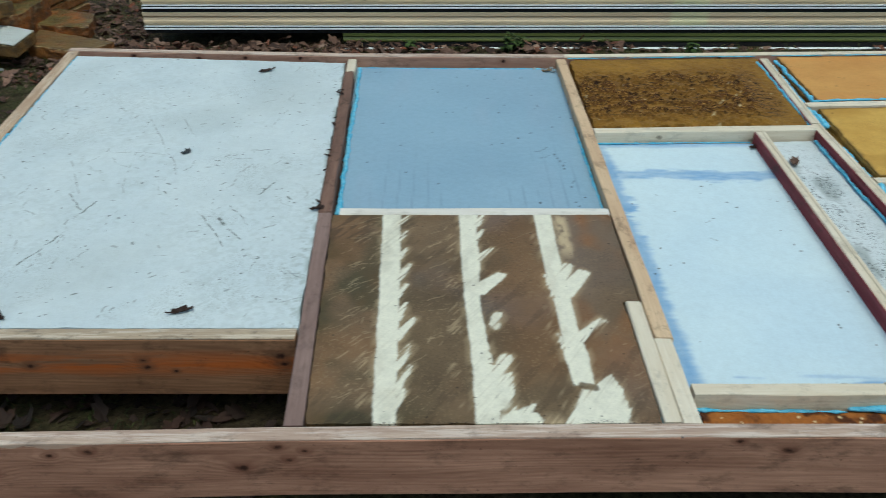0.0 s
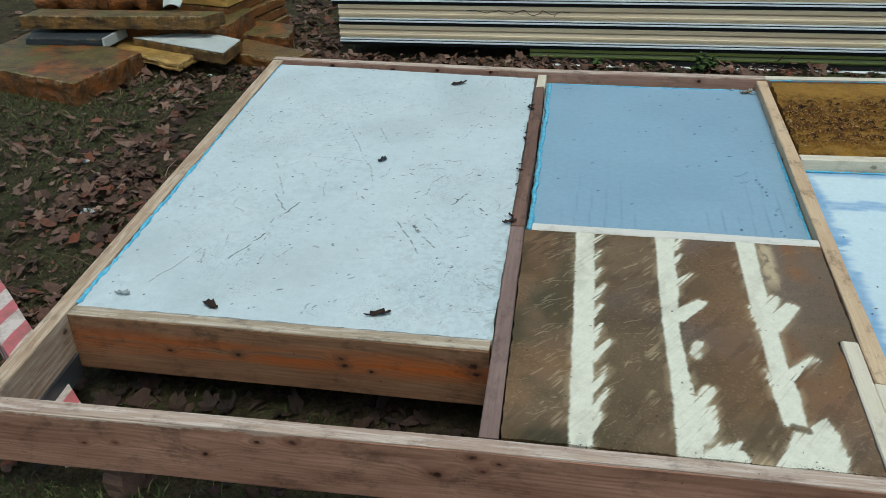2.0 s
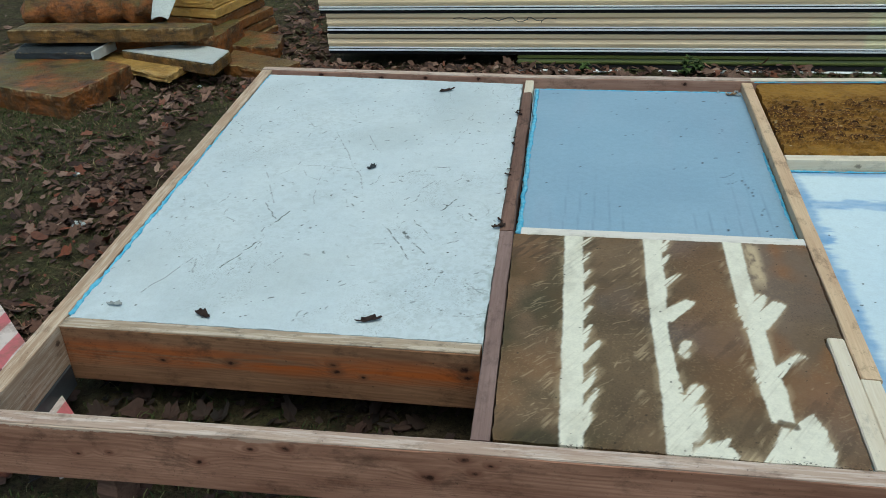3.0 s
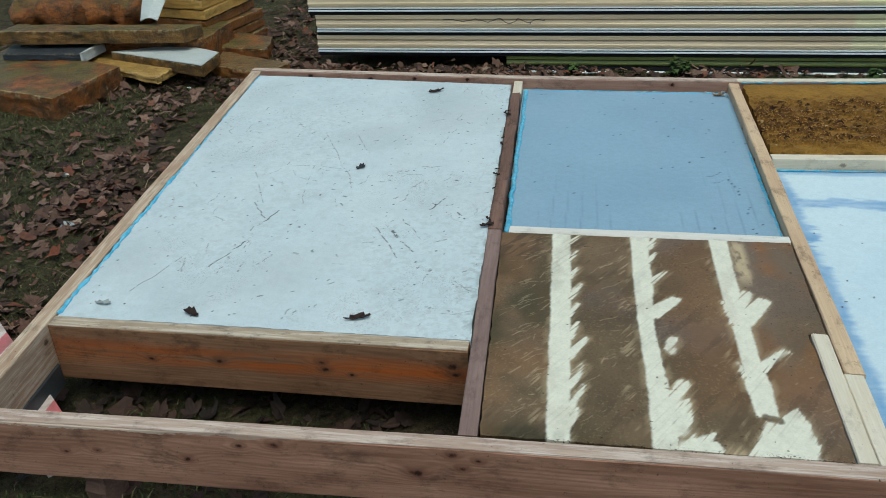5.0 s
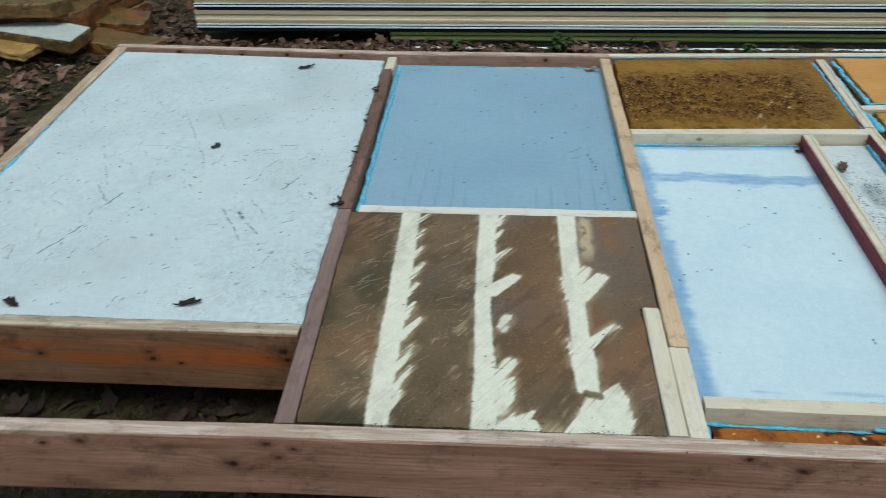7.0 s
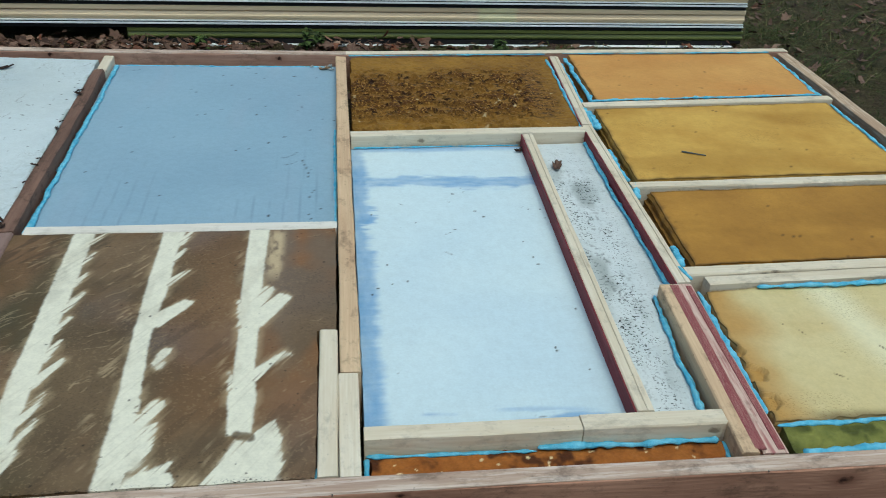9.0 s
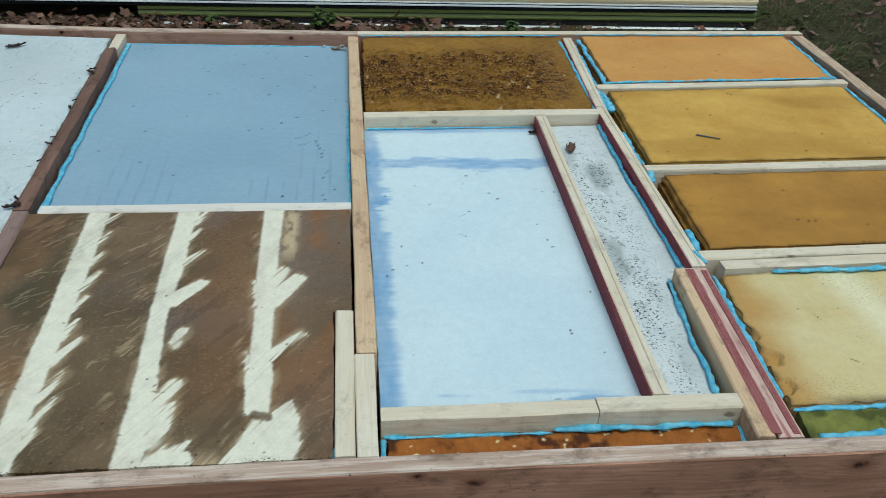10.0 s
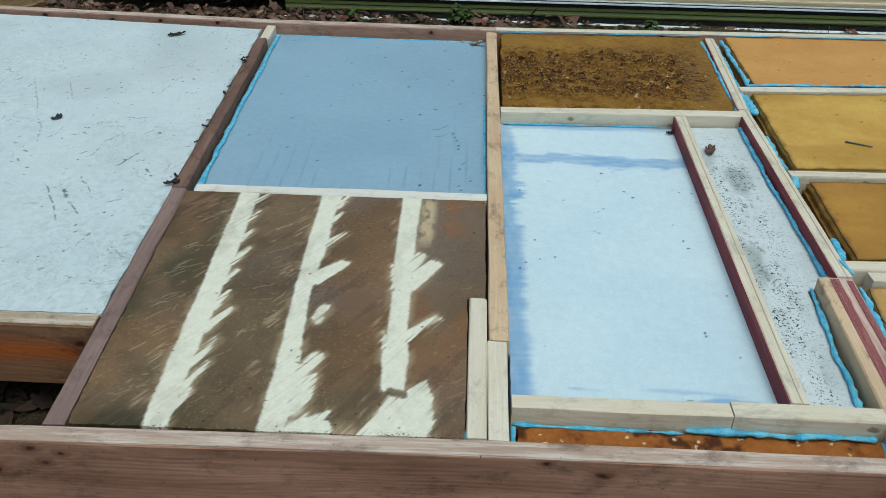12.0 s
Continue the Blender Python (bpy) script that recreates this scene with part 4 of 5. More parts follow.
def mildew_marks(x, y, u, v):
    lane = smooth(0.55, 0.08, np.abs(u - 0.45 - 0.1 * (fbm(y * 3, 1 + 0 * y, 2, 91) - 0.5))) * smooth(-0.08, 0.12, v) * smooth(1.0, 0.75, v)
    fine = fbm(x * 110, y * 60, 3, 93)
    b = lane * smooth(0.52, 0.64, fine) * smooth(0.35, 0.55, fbm(x * 18, y * 7, 3, 95)) + dots(x, y, 30, (1.40, 1.58, 1.6, 3.0), (0.002, 0.006), 97) * 0.8
    a = 0.75 * smooth(0.42, 0.7, fbm(x * 12, y * 6, 4, 99)) * (0.3 + lane)
    return {"a": a * 0.7, "b": np.maximum(0.45 * np.clip(b, 0, 1) * smooth(0.5, 0.6, fbm(x * 120, y * 120, 2, 96)), 0.7 * segments(x, y, 26, (1.38, 1.58, 1.6, 3.0), (0.02, 0.07), (0.0012, 0.0024), 2.0, 0.6, 98)), "g": np.clip(0.18 + 1.7 * lane * smooth(0.38, 0.6, fbm(x * 30, y * 12, 3, 95)), 0, 1)}


sheet("insulation_board", [(1.366, 1.578), (1.485, 1.578), (1.60, 3.07), (1.41, 3.06)], 0.256, 0.11, 0.0028, mildew_sheet, mildew_marks,
      "narrow white board speckled with black mildew", ragged=0.002,
      right=lambda y: np.where(y < 2.056, 1.492 + 0.065 * (y - 1.578), 1.586 + 0.018 * (y - 2.056)))


def mud_marks(x, y, u, v):
    belt = smooth(0.88, 0.66, v) * smooth(0.02, 0.22, v) * smooth(1.0, 0.84, u + 0.1 * (fbm(x * 9, y * 9, 2, 100) - 0.5))
    coarse = fbm(x * 30, y * 64, 5, 101)
    clods = smooth(0.47, 0.60, coarse) * belt * (0.45 + 0.55 * smooth(0.35, 0.6, fbm(x * 5, y * 7, 3, 102)))
    wash = 0.55 * belt + 0.35 * smooth(0.45, 0.7, fbm(x * 6, y * 9, 4, 103)) + 0.25 * smooth(0.80, 0.86, u)
    seam = 0.9 * smooth(0.010, 0.0, np.abs(x - 1.47 - 0.05 * (3.9 - y)) + 0.012 * fbm(x * 40, y * 40, 2, 5)) * smooth(0.25, 0.45, v)
    chips = dots(x, y, 60, (0.77, 1.65, 3.11, 3.9), (0.003, 0.009), 105) * smooth(0.3, 0.6, fbm(x * 5, y * 5, 2, 3))
    return {"a": np.clip(np.maximum(clods, 0.6 * wash), 0, 1), "b": chips * smooth(0.75, 0.3, v), "c": np.maximum(belt * smooth(0.60, 0.70, fbm(x * 38, y * 80, 4, 107)), seam)}


sheet("insulation_board", [(0.758, 3.105), (1.612, 3.135), (1.668, 3.972), (0.77, 3.942)], 0.286, 0.14, 0.005, mud_board, mud_marks,
      "ochre insulation board smeared with dark mud and chips", ragged=0.006,
      relief=lambda x, y, u, v: 0.016 * smooth(0.45, 0.70, fbm(x * 30, y * 64, 5, 101)) * smooth(0.92, 0.6, v) * smooth(0.86, 0.78, u) + 0.008 * fbm(x * 45, y * 45, 3, 111))


def broken_lobes(x, y):
    """Rounded pieces broken out of the pale board's edge."""
    d = np.minimum.reduce([capsule(x, y, (1.61, 1.705), (1.645, 1.695), 0.035, 0.026), capsule(x, y, (1.60, 1.60), (1.632, 1.60), 0.036, 0.026), capsule(x, y, (1.62, 1.79), (1.634, 1.78), 0.03, 0.02)])
    return smooth(0.006, -0.006, d + 0.01 * (fbm(x * 60, y * 60, 2, 8) - 0.5))


def plain_marks(seed, edge=0.0, glow=False):
    def marks(x, y, u, v):
        a = smooth(0.48, 0.72, fbm(x * 2.0 + seed, y * 5, 4, seed)) * 0.8
        if edge:
            a = np.maximum(a, smooth(edge, 0.0, u + 0.15 * (fbm(x * 8, y * 8, 3, seed + 1) - 0.5)))
        rim = smooth(0.02, 0.0, np.minimum(np.minimum(u, 1 - u) * 1.2, np.minimum(v, 1 - v) * 0.7) + 0.02 * (fbm(x * 30, y * 30, 2, seed) - 0.3))
        b = np.maximum(rim * 0.8, dots(x, y, 12, (x.min(), x.max(), y.min(), y.max()), (0.002, 0.008), seed + 2) * 0.7)
        b = np.maximum(b, segments(x, y, 8, (x.min(), x.max(), y.min(), y.max()), (0.02, 0.08), (0.0015, 0.003), -0.4, 0.6, seed + 3))
        data = {"a": a * (1.0 if edge else 0.5), "b": b, "g": 0.35 * smooth(0.52, 0.75, fbm(x * 4, y * 7, 3, seed + 5))}
        if glow:
            data["a"] = np.maximum(0.85 * smooth(edge, 0.0, u + 0.12 * (fbm(x * 8, y * 8, 3, seed + 1) - 0.5)), 0.2 * smooth(0.5, 0.75, fbm(x * 3, y * 7, 4, seed)))
            data["a"] = np.maximum(data["a"], 0.9 * broken_lobes(x, y))
            data["b"] = np.maximum(data["b"], 0.7 * smooth(0.07, 0.0, v + 0.05 * (fbm(x * 7, y * 9, 3, seed + 8) - 0.5)) * smooth(0.05, 0.12, u) * smooth(0.7, 0.3, u))
            data["c"] = 0.9 * np.maximum(smooth(0.10, 0.0, np.abs(u - 0.42 + 0.1 * v)), 0.7 * smooth(0.10, 0.0, np.abs(u - 0.72 + 0.1 * v)))
        return data
    return marks


sheet("insulation_board", [(0.757, 1.437), (1.487, 1.437), (1.495, 1.522), (0.757, 1.525)], 0.248, 0.11, 0.003, rust_board,
      lambda x, y, u, v: {"a": smooth(0.52, 0.68, fbm(x * 25, y * 25, 4, 121)), "b": dots(x, y, 26, (0.8, 1.45, 1.44, 1.52), (0.003, 0.005), 123)},
      "crumbling rust-orange strip of insulation board", ragged=0.008, relief=lambda x, y, u, v: 0.012 * fbm(x * 30, y * 30, 4, 125))
sheet("insulation_board", [(1.745, 3.405), (2.715, 3.455), (2.757, 4.012), (1.765, 3.978)], 0.294, 0.13, 0.01, peach_board, plain_marks(131), "peach-orange insulation board with a darker band", ragged=0.004, layered=0.004)
sheet("insulation_board", [(1.684, 2.69), (2.672, 2.725), (2.712, 3.375), (1.712, 3.318)], 0.292, 0.13, 0.01, golden_board, plain_marks(137), "golden yellow insulation board", ragged=0.004, layered=0.004)
sheet("insulation_board", [(1.682, 2.165), (2.66, 2.19), (2.68, 2.635), (1.70, 2.605)], 0.290, 0.13, 0.01, ochre_board, plain_marks(143), "dark golden insulation board with layered edge", ragged=0.004, layered=0.007)
sheet("insulation_board", [(1.622, 1.535), (2.62, 1.545), (2.655, 2.06), (1.656, 2.035)], 0.290, 0.13, 0.0045, pale_board, plain_marks(149, 0.16, True), "pale yellow insulation board with a broken edge", ragged=0.008, layered=0.004,
      relief=lambda x, y, u, v: -0.012 * broken_lobes(x, y))
sheet("insulation_board", [(1.612, 1.435), (2.63, 1.435), (2.63, 1.52), (1.62, 1.512)], 0.288, 0.13, 0.008, green_wool,
      lambda x, y, u, v: {"a": smooth(0.45, 0.7, fbm(x * 30, y * 30, 3, 151))}, "olive green strip of mineral wool", relief=lambda x, y, u, v: 0.012 * fbm(x * 40, y * 40, 3, 153))

# ---- supports under the frame ----


def timber(name, p0, p1, width, z0, z1, material, label, category):
    ob = board(name, p0, p1, width, z1 - z0, material, top=z1, parent=None, label=label, wobble=0.002)
    ob.parent = None
    return tagged(ob, label, category)


timber("striped_post", (-2.02, 2.10), (-1.27, 1.452), 0.095, 0.012, 0.13, red_white, "old red and white striped post under the frame corner", "post")
timber("bearer", (-1.3, 3.2), (2.6, 3.25), 0.1, 0.012, 0.134, wood_dark, "dark timber bearer on the ground under the frame", "timber bearer")
timber("bearer", (-0.1, 1.9), (2.6, 1.95), 0.1, 0.012, 0.134, wood_dark, "dark timber bearer on the ground under the frame", "timber bearer")
timber("metal_strip", (-1.336, 1.40), (-1.368, 1.735), 0.005, 0.10, 0.175, zinc, "dark zinc strip behind the frame corner", "metal strip")

# ---- stack of profiled panels behind the frame ----


def panel(z_top, x0, x1, height, skin, group="stack of profiled panels", lines=True, y0=5.0, depth=1.0):
    """A long steel-faced panel seen on its profiled edge."""
    ob = thing("profiled_panel", "long beige steel-faced panel with a ribbed edge, stacked" if skin == beige_steel else "long olive green steel panel at the bottom of the stack", "building panel", group)
    prof = [(0.004, 0.0), (0.0, -0.003), (0.0, -0.022), (0.014, -0.025), (0.014, -0.029), (0.007, -0.032), (0.003, -0.047), (-0.003, -0.052), (-0.003, -0.061), (0.009, -0.066), (0.013, -0.079)]
    k = height / 0.122
    prof = [(y, z * k) for y, z in prof]
    back = [(depth, prof[-1][1]), (depth, 0.0)]
    full = prof + back
    xs = np.linspace(x0, x1, 24)
    verts, faces = [], []
    for x in xs:
        for y, z in full:
            verts.append((x, y0 + y + 0.002 * float(vnoise(x * 2, z * 40, 3)), z_top + z + 0.003 * (float(vnoise(x * 0.8, 2.2, 5)) - 0.5)))
    m = len(full)
    for i in range(len(xs) - 1):
        for j in range(m):
            a, b = i * m + j, i * m + (j + 1) % m
            faces.append((a, a + m, b + m, b))
    faces += [tuple(range(m)), tuple(len(verts) - m + j for j in reversed(range(m)))]
    mesh_object("skin", verts, faces, skin, ob)

    def bar(name, za, zb, ya, mat):
        bm = bmesh.new()
        bmesh.ops.create_cube(bm, size=1.0, matrix=Matrix.Translation(((x0 + x1) / 2, y0 + (ya + depth) / 2, z_top + k * (za + zb) / 2)) @ Matrix.Diagonal((x1 - x0 - 0.006, depth - ya, k * (za - zb), 1)))
        part(name, bm, mat, ob)
    # the black bars paint the shadow in the gaps below each panel's skin
    if skin == green_steel:
        bar("gasket", -0.0792, -0.1218, 0.006, black_gap)
        return ob
    bar("edge_seal", -0.0792, -0.0838, -0.006, white_steel)
    bar("gasket", -0.0838, -0.0915, 0.006, black_gap)
    bar("edge_seal", -0.0915, -0.0985, -0.012, white_steel)
    bar("gasket", -0.0985, -0.1218, 0.005, black_gap)
    return ob


panel(0.107, -0.42, 3.11, 0.088, green_steel)
panel(0.231, -1.59, 3.10, 0.122, beige_steel)
panel(0.354, -1.585, 3.10, 0.122, beige_steel)
panel(0.477, -1.625, 3.05, 0.122, beige_steel)
panel(0.600, -1.60, 3.06, 0.122, beige_steel)
bm = bmesh.new()
bmesh.ops.create_cube(bm, size=1.0, matrix=Matrix.Translation((1.3, 4.985, 0.014)) @ Matrix.Diagonal((3.5, 0.03, 0.022, 1)))
bmesh.ops.bevel(bm, geom=bm.edges[:], offset=0.003, segments=1, affect="EDGES")
tagged(part("white_flashing", bm, white_steel, None), "white metal flashing lying on the ground under the stack", "flashing")

# ---- heap of old insulation beside the frame ----


def slab(name, corners, z0, z1, material, label, category, ragged=0.02, seed=1, tilt=None, step=0.02, round_edge=0.005):
    """A worn slab from four plan corners; tilt gives the far corners another height."""
    nl, nr, fr, fl = [np.array(c, float) for c in corners]
    nu, nv = max(3, int(np.linalg.norm(nr - nl) / step)), max(3, int(np.linalg.norm(fl - nl) / step))
    bm = bmesh.new()
    u, v = np.meshgrid(np.linspace(0, 1, nu + 1), np.linspace(0, 1, nv + 1))
    P = nl * ((1 - u) * (1 - v))[..., None] + nr * (u * (1 - v))[..., None] + fr * (u * v)[..., None] + fl * ((1 - u) * v)[..., None]
    x, y = P[..., 0], P[..., 1]
    rim = np.clip(1 - np.minimum(np.minimum(u, 1 - u) * nu, np.minimum(v, 1 - v) * nv), 0, 1)
    x = x + ragged * rim * (fbm(x * 13, y * 13, 4, seed) - 0.5) * 1.5
    y = y + ragged * rim * (fbm(x * 13 + 5, y * 13, 4, seed + 1) - 0.5) * 1.5
    rise = (tilt or 0.0) * v
    zt = z1 + rise + 0.3 * ragged * (fbm(x * 9, y * 9, 5, seed + 2) - 0.5) * 2 - round_edge * rim
    idx = np.arange(x.size).reshape(x.shape)
    f = np.stack([idx[:-1, :-1], idx[:-1, 1:], idx[1:, 1:], idx[1:, :-1]], -1).reshape(-1, 4)
    ring = np.concatenate([idx[0, :-1], idx[:-1, -1], idx[-1, :0:-1], idx[:0:-1, 0]])
    verts = np.stack([x, y, zt], -1).reshape(-1, 3)
    layers = 4
    faces = f.tolist()
    n, prev = len(ring), ring
    allv = [verts]
    base = len(verts)
    for q in range(1, layers + 1):
        low = verts[ring].copy()
        s = q / layers
        low[:, 2] = low[:, 2] * (1 - s) + (z0 + rise.ravel()[ring]) * s
        bulge = 0.3 * ragged * (fbm(low[:, 0] * 12, low[:, 1] * 12 + s * 7, 2, seed + 9) - 0.5) * 2
        low[:, 0] += bulge
        low[:, 1] += bulge
        allv.append(low)
        now = base + np.arange(n)
        k = np.arange(n)
        faces += np.stack([prev[k], now[k], now[(k + 1) % n], prev[(k + 1) % n]], -1).tolist()
        prev, base = now, base + n
    faces.append(prev[::-1].tolist())
    bm.free()
    worn = np.concatenate([(rim > 0.9).astype(float).ravel(), np.zeros(layers * n)])
    ob = mesh_object(name, np.concatenate(allv), faces, material, attributes={"rim": worn})
    return tagged(ob, label, category, "heap of old insulation")


slab("old_slab", [(-3.75, 4.33), (-2.80, 4.02), (-2.72, 4.62), (-3.72, 5.0)], 0.012, 0.15, rot_brown, "thick rotten brown insulation slab with moss on top", "insulation slab", 0.02, 3)
slab("worn_board", [(-3.05, 4.82), (-2.44, 4.50), (-2.40, 4.76), (-3.10, 5.12)], 0.070, 0.115, yellow_worn, "worn yellow foam board with torn edges", "insulation board", 0.03, 11)
slab("prop_board", [(-3.0, 4.95), (-2.56, 4.72), (-2.50, 4.80), (-2.95, 5.10)], 0.012, 0.072, rot_dark, "dark rotten offcut under a foam board", "insulation slab", 0.01, 12)
slab("foam_offcut", [(-2.90, 4.86), (-2.175, 4.585), (-2.18, 4.865), (-2.52, 5.04)], 0.095, 0.16, rot_dark, "dark brown board with a white upper face", "insulation board", 0.008, 17)
slab("prop_board", [(-2.72, 4.95), (-2.33, 4.80), (-2.30, 4.88), (-2.52, 5.0)], 0.012, 0.097, rot_dark, "dark rotten offcut under a faced board", "insulation slab", 0.01, 14)
slab("white_sheet", [(-2.90, 4.86), (-2.178, 4.588), (-2.183, 4.862), (-2.52, 5.037)], 0.161, 0.166, plain_white, "clean white facing sheet on a brown board", "facing sheet", 0.004, 17, round_edge=0.001)
black = slab("tar_board", [(-3.55, 4.70), (-3.02, 4.70), (-3.03, 4.97), (-3.62, 4.92)], 0.152, 0.195, tar_black, "black tarred board with a white end", "roofing board", 0.01, 19)
slab("white_end", [(-3.018, 4.70), (-3.004, 4.70), (-3.0, 4.965), (-3.025, 4.968)], 0.140, 0.200, plain_white, "white foam end of a tarred board", "facing sheet", 0.004, 21, round_edge=0.001)
slab("rotten_beam", [(-3.63, 4.80), (-2.40, 4.86), (-2.33, 4.99), (-3.60, 5.00)], 0.222, 0.305, rot_dark, "long dark rotten board lying across the heap", "insulation board", 0.02, 23)
slab("prop_board", [(-3.50, 5.0), (-2.30, 4.96), (-2.30, 5.4), (-3.5, 5.4)], 0.012, 0.225, rot_brown, "brown rotten slab inside the heap", "insulation slab", 0.02, 25)
slab("brown_board", [(-2.38, 5.20), (-1.98, 5.12), (-2.04, 5.42), (-2.5, 5.64)], 0.012, 0.11, rot_brown, "brown board with mossy top and pale scrapes", "insulation board", 0.02, 29)
slab("brown_board", [(-2.24, 4.86), (-1.86, 4.70), (-1.76, 4.92), (-2.3, 5.18)], 0.012, 0.085, rot_orange, "brown board with mossy top and pale scrapes", "insulation board", 0.02, 31)


def lobed_roll():
    """A sagging bundle of rotten wool, pinched into rounded lobes."""
    n, sides, verts, faces = 60, 16, [], []
    for i in range(n + 1):
        u = i / n
        cx, cy = -3.80 + 1.02 * u, 5.26 + 0.13 * u
        pinch = 0.70 + 0.30 * abs(math.sin(u * math.pi * 4.0 + 0.4)) ** 0.7
        end = min(1.0, 6 * u + 0.35, 6 * (1 - u) + 0.5)
        for j in range(sides):
            a = 2 * math.pi * j / sides
            r = 0.135 * pinch * end * (0.8 + 0.4 * float(vnoise(u * 20, j * 0.9, 5)))
            verts.append((cx, cy + math.cos(a) * r * 1.3, 0.318 + math.sin(a) * r))
    for i in range(n):
        for j in range(sides):
            a, b = i * sides + j, i * sides + (j + 1) % sides
            faces.append((a, b, b + sides, a + sides))
    faces += [tuple(reversed(range(sides))), tuple(n * sides + j for j in range(sides))]
    ob = mesh_object("rotten_roll", verts, faces, rot_brown, smooth_shade=True)
    return tagged(ob, "rotten brown wool bundle with rounded lobes", "insulation roll", "heap of old insulation")


lobed_roll()


def flap():
    """A bent white facing hanging down over the heap."""
    verts, faces = [], []
    n = 10
    for i in range(n + 1):
        a = i / n
        for j in range(7):
            s = j / 6
            w = 0.17 * (1 - 0.35 * a ** 2)
            verts.append((-2.81 + 0.06 * a + w * s + 0.05, 5.20 - 0.26 * a, 0.488 - 0.155 * a ** 1.5 + 0.02 * math.sin(s * 3)))
    for i in range(n):
        for j in range(6):
            a = i * 7 + j
            faces.append((a, a + 1, a + 8, a + 7))
    bm = bmesh.new()
    me = bpy.data.meshes.new("flap")
    me.from_pydata(verts, [], faces)
    bm.from_mesh(me)
    bmesh.ops.solidify(bm, geom=bm.faces[:], thickness=0.006)
    tagged(part("facing_flap", bm, plain_white, None), "bent white facing hanging over the heap", "facing sheet", "heap of old insulation")


flap()
for k in range(7):
    z = 0.012 + 0.066 * k
    dx = 0.05 * float(vnoise(k * 1.7, 0.3, 4)) + (0.07 if k < 3 else 0.0)
    dy = 0.25 if k < 3 else 0.0
    slab("yellow_board", [(-2.82 + dx, 5.30 + dy), (-2.43 + dx, 5.21 + dy), (-2.34 + dx, 5.85), (-2.76 + dx, 6.0)], z, z + 0.058, yellow_foam if k > 3 else rot_orange,
         "yellow foam board in a leaning stack" if k > 3 else "rust-brown old board in a leaning stack", "insulation board", 0.012, 41 + k)
slab("wood_chunk", [(-1.11, 1.385), (-1.05, 1.38), (-1.035, 1.43), (-1.10, 1.44)], 0.012, 0.130, wood_dark, "rotten chunk of wood under the front board", "wood chunk", 0.02, 61)

# ---- leaves, grass and small litter ----


def leaf_outline(n=14, kind=0):
    """Outline of a lobed (0), oval (1) or torn (2) leaf of unit length."""
    pts = []
    for k in range(n):
        a = 2 * math.pi * k / n
        if kind == 0:
            side = abs((math.degrees(a) + 180) % 360 - 180)
            r = float(np.interp(side, (0, 15, 30, 42, 55, 70, 85, 112, 140, 165, 180), (0.54, 0.42, 0.34, 0.42, 0.49, 0.40, 0.33, 0.40, 0.30, 0.24, 0.14)))
            pts.append((r * math.cos(a) + 0.02, r * math.sin(a)))
        elif kind == 1:
            pts.append((0.5 * math.cos(a), 0.24 * math.sin(a) * (1 + 0.3 * math.cos(a))))
        else:
            r = 0.36 + 0.10 * math.cos(2 * a + 2) + 0.07 * math.cos(5 * a)
            pts.append((r * math.cos(a), r * math.sin(a) * 0.8))
    return np.array(pts)


def leaf_litter(name, spots, material, label, size=(0.022, 0.092), lift=0.016):
    """Many curled leaves in one mesh; spots: places (x, y)."""
    shapes = [leaf_outline(26, 0), leaf_outline(26, 0), leaf_outline(14, 1), leaf_outline(14, 2)]
    V, F = [], []
    for x, y in spots:
        out = shapes[int(RNG.integers(4))]
        n = len(out)
        s = size[0] + (size[1] - size[0]) * RNG.uniform() ** 1.5
        a = RNG.uniform(0, 6.28)
        q = out * s * (1 + 0.13 * RNG.normal(size=(n, 1)))
        q[:, 1] *= RNG.uniform(0.5, 1.0)
        curl, roll, twist = RNG.normal() * 6.0, abs(RNG.normal()) * 9.0, RNG.normal() * 7.0
        z = curl * q[:, 0] ** 2 + roll * q[:, 1] ** 2 + twist * q[:, 0] * q[:, 1]
        tx, ty = RNG.normal(size=2) * 0.3
        z = z + q[:, 0] * tx + q[:, 1] * ty
        X = x + q[:, 0] * math.cos(a) - q[:, 1] * math.sin(a)
        Y = y + q[:, 0] * math.sin(a) + q[:, 1] * math.cos(a)
        base = float(ground_z(x, y)) + RNG.uniform(0.2, 1.0) * lift - min(0.0, float(z.min())) * 0.6
        b = len(V)
        V.append((x, y, base))
        V.extend(zip(X.tolist(), Y.tolist(), (z + base).tolist()))
        F.extend((b, b + 1 + k, b + 1 + (k + 1) % n) for k in range(n))
    ob = mesh_object(name, V, F, material)
    return tagged(ob, label, "leaf litter", kind="stuff")


def scatter(count, x0, x1, y0, y1, cut=0.0, scale=2.0, seed=1):
    """Random places in a field, thinned where its noise is low."""
    pts = []
    while len(pts) < count:
        x, y = RNG.uniform(x0, x1), RNG.uniform(y0, y1)
        if float(fbm(x * scale, y * scale, 3, seed)) > cut + RNG.uniform(-0.08, 0.08):
            pts.append((x, y))
    return pts


def clear(spots):
    """Leave out places under the frame's boards, the stack and the slabs."""
    keep = []
    for x, y in spots:
        left = -1.42 - 0.09 * (y - 1.4) - 0.03
        if left < x < 2.9 and 1.33 < y < 4.03 and not (x < -0.22 and y < 2.3):
            continue
        if y > 4.97 and -1.65 < x < 3.1:
            continue
        keep.append((x, y))
    return keep


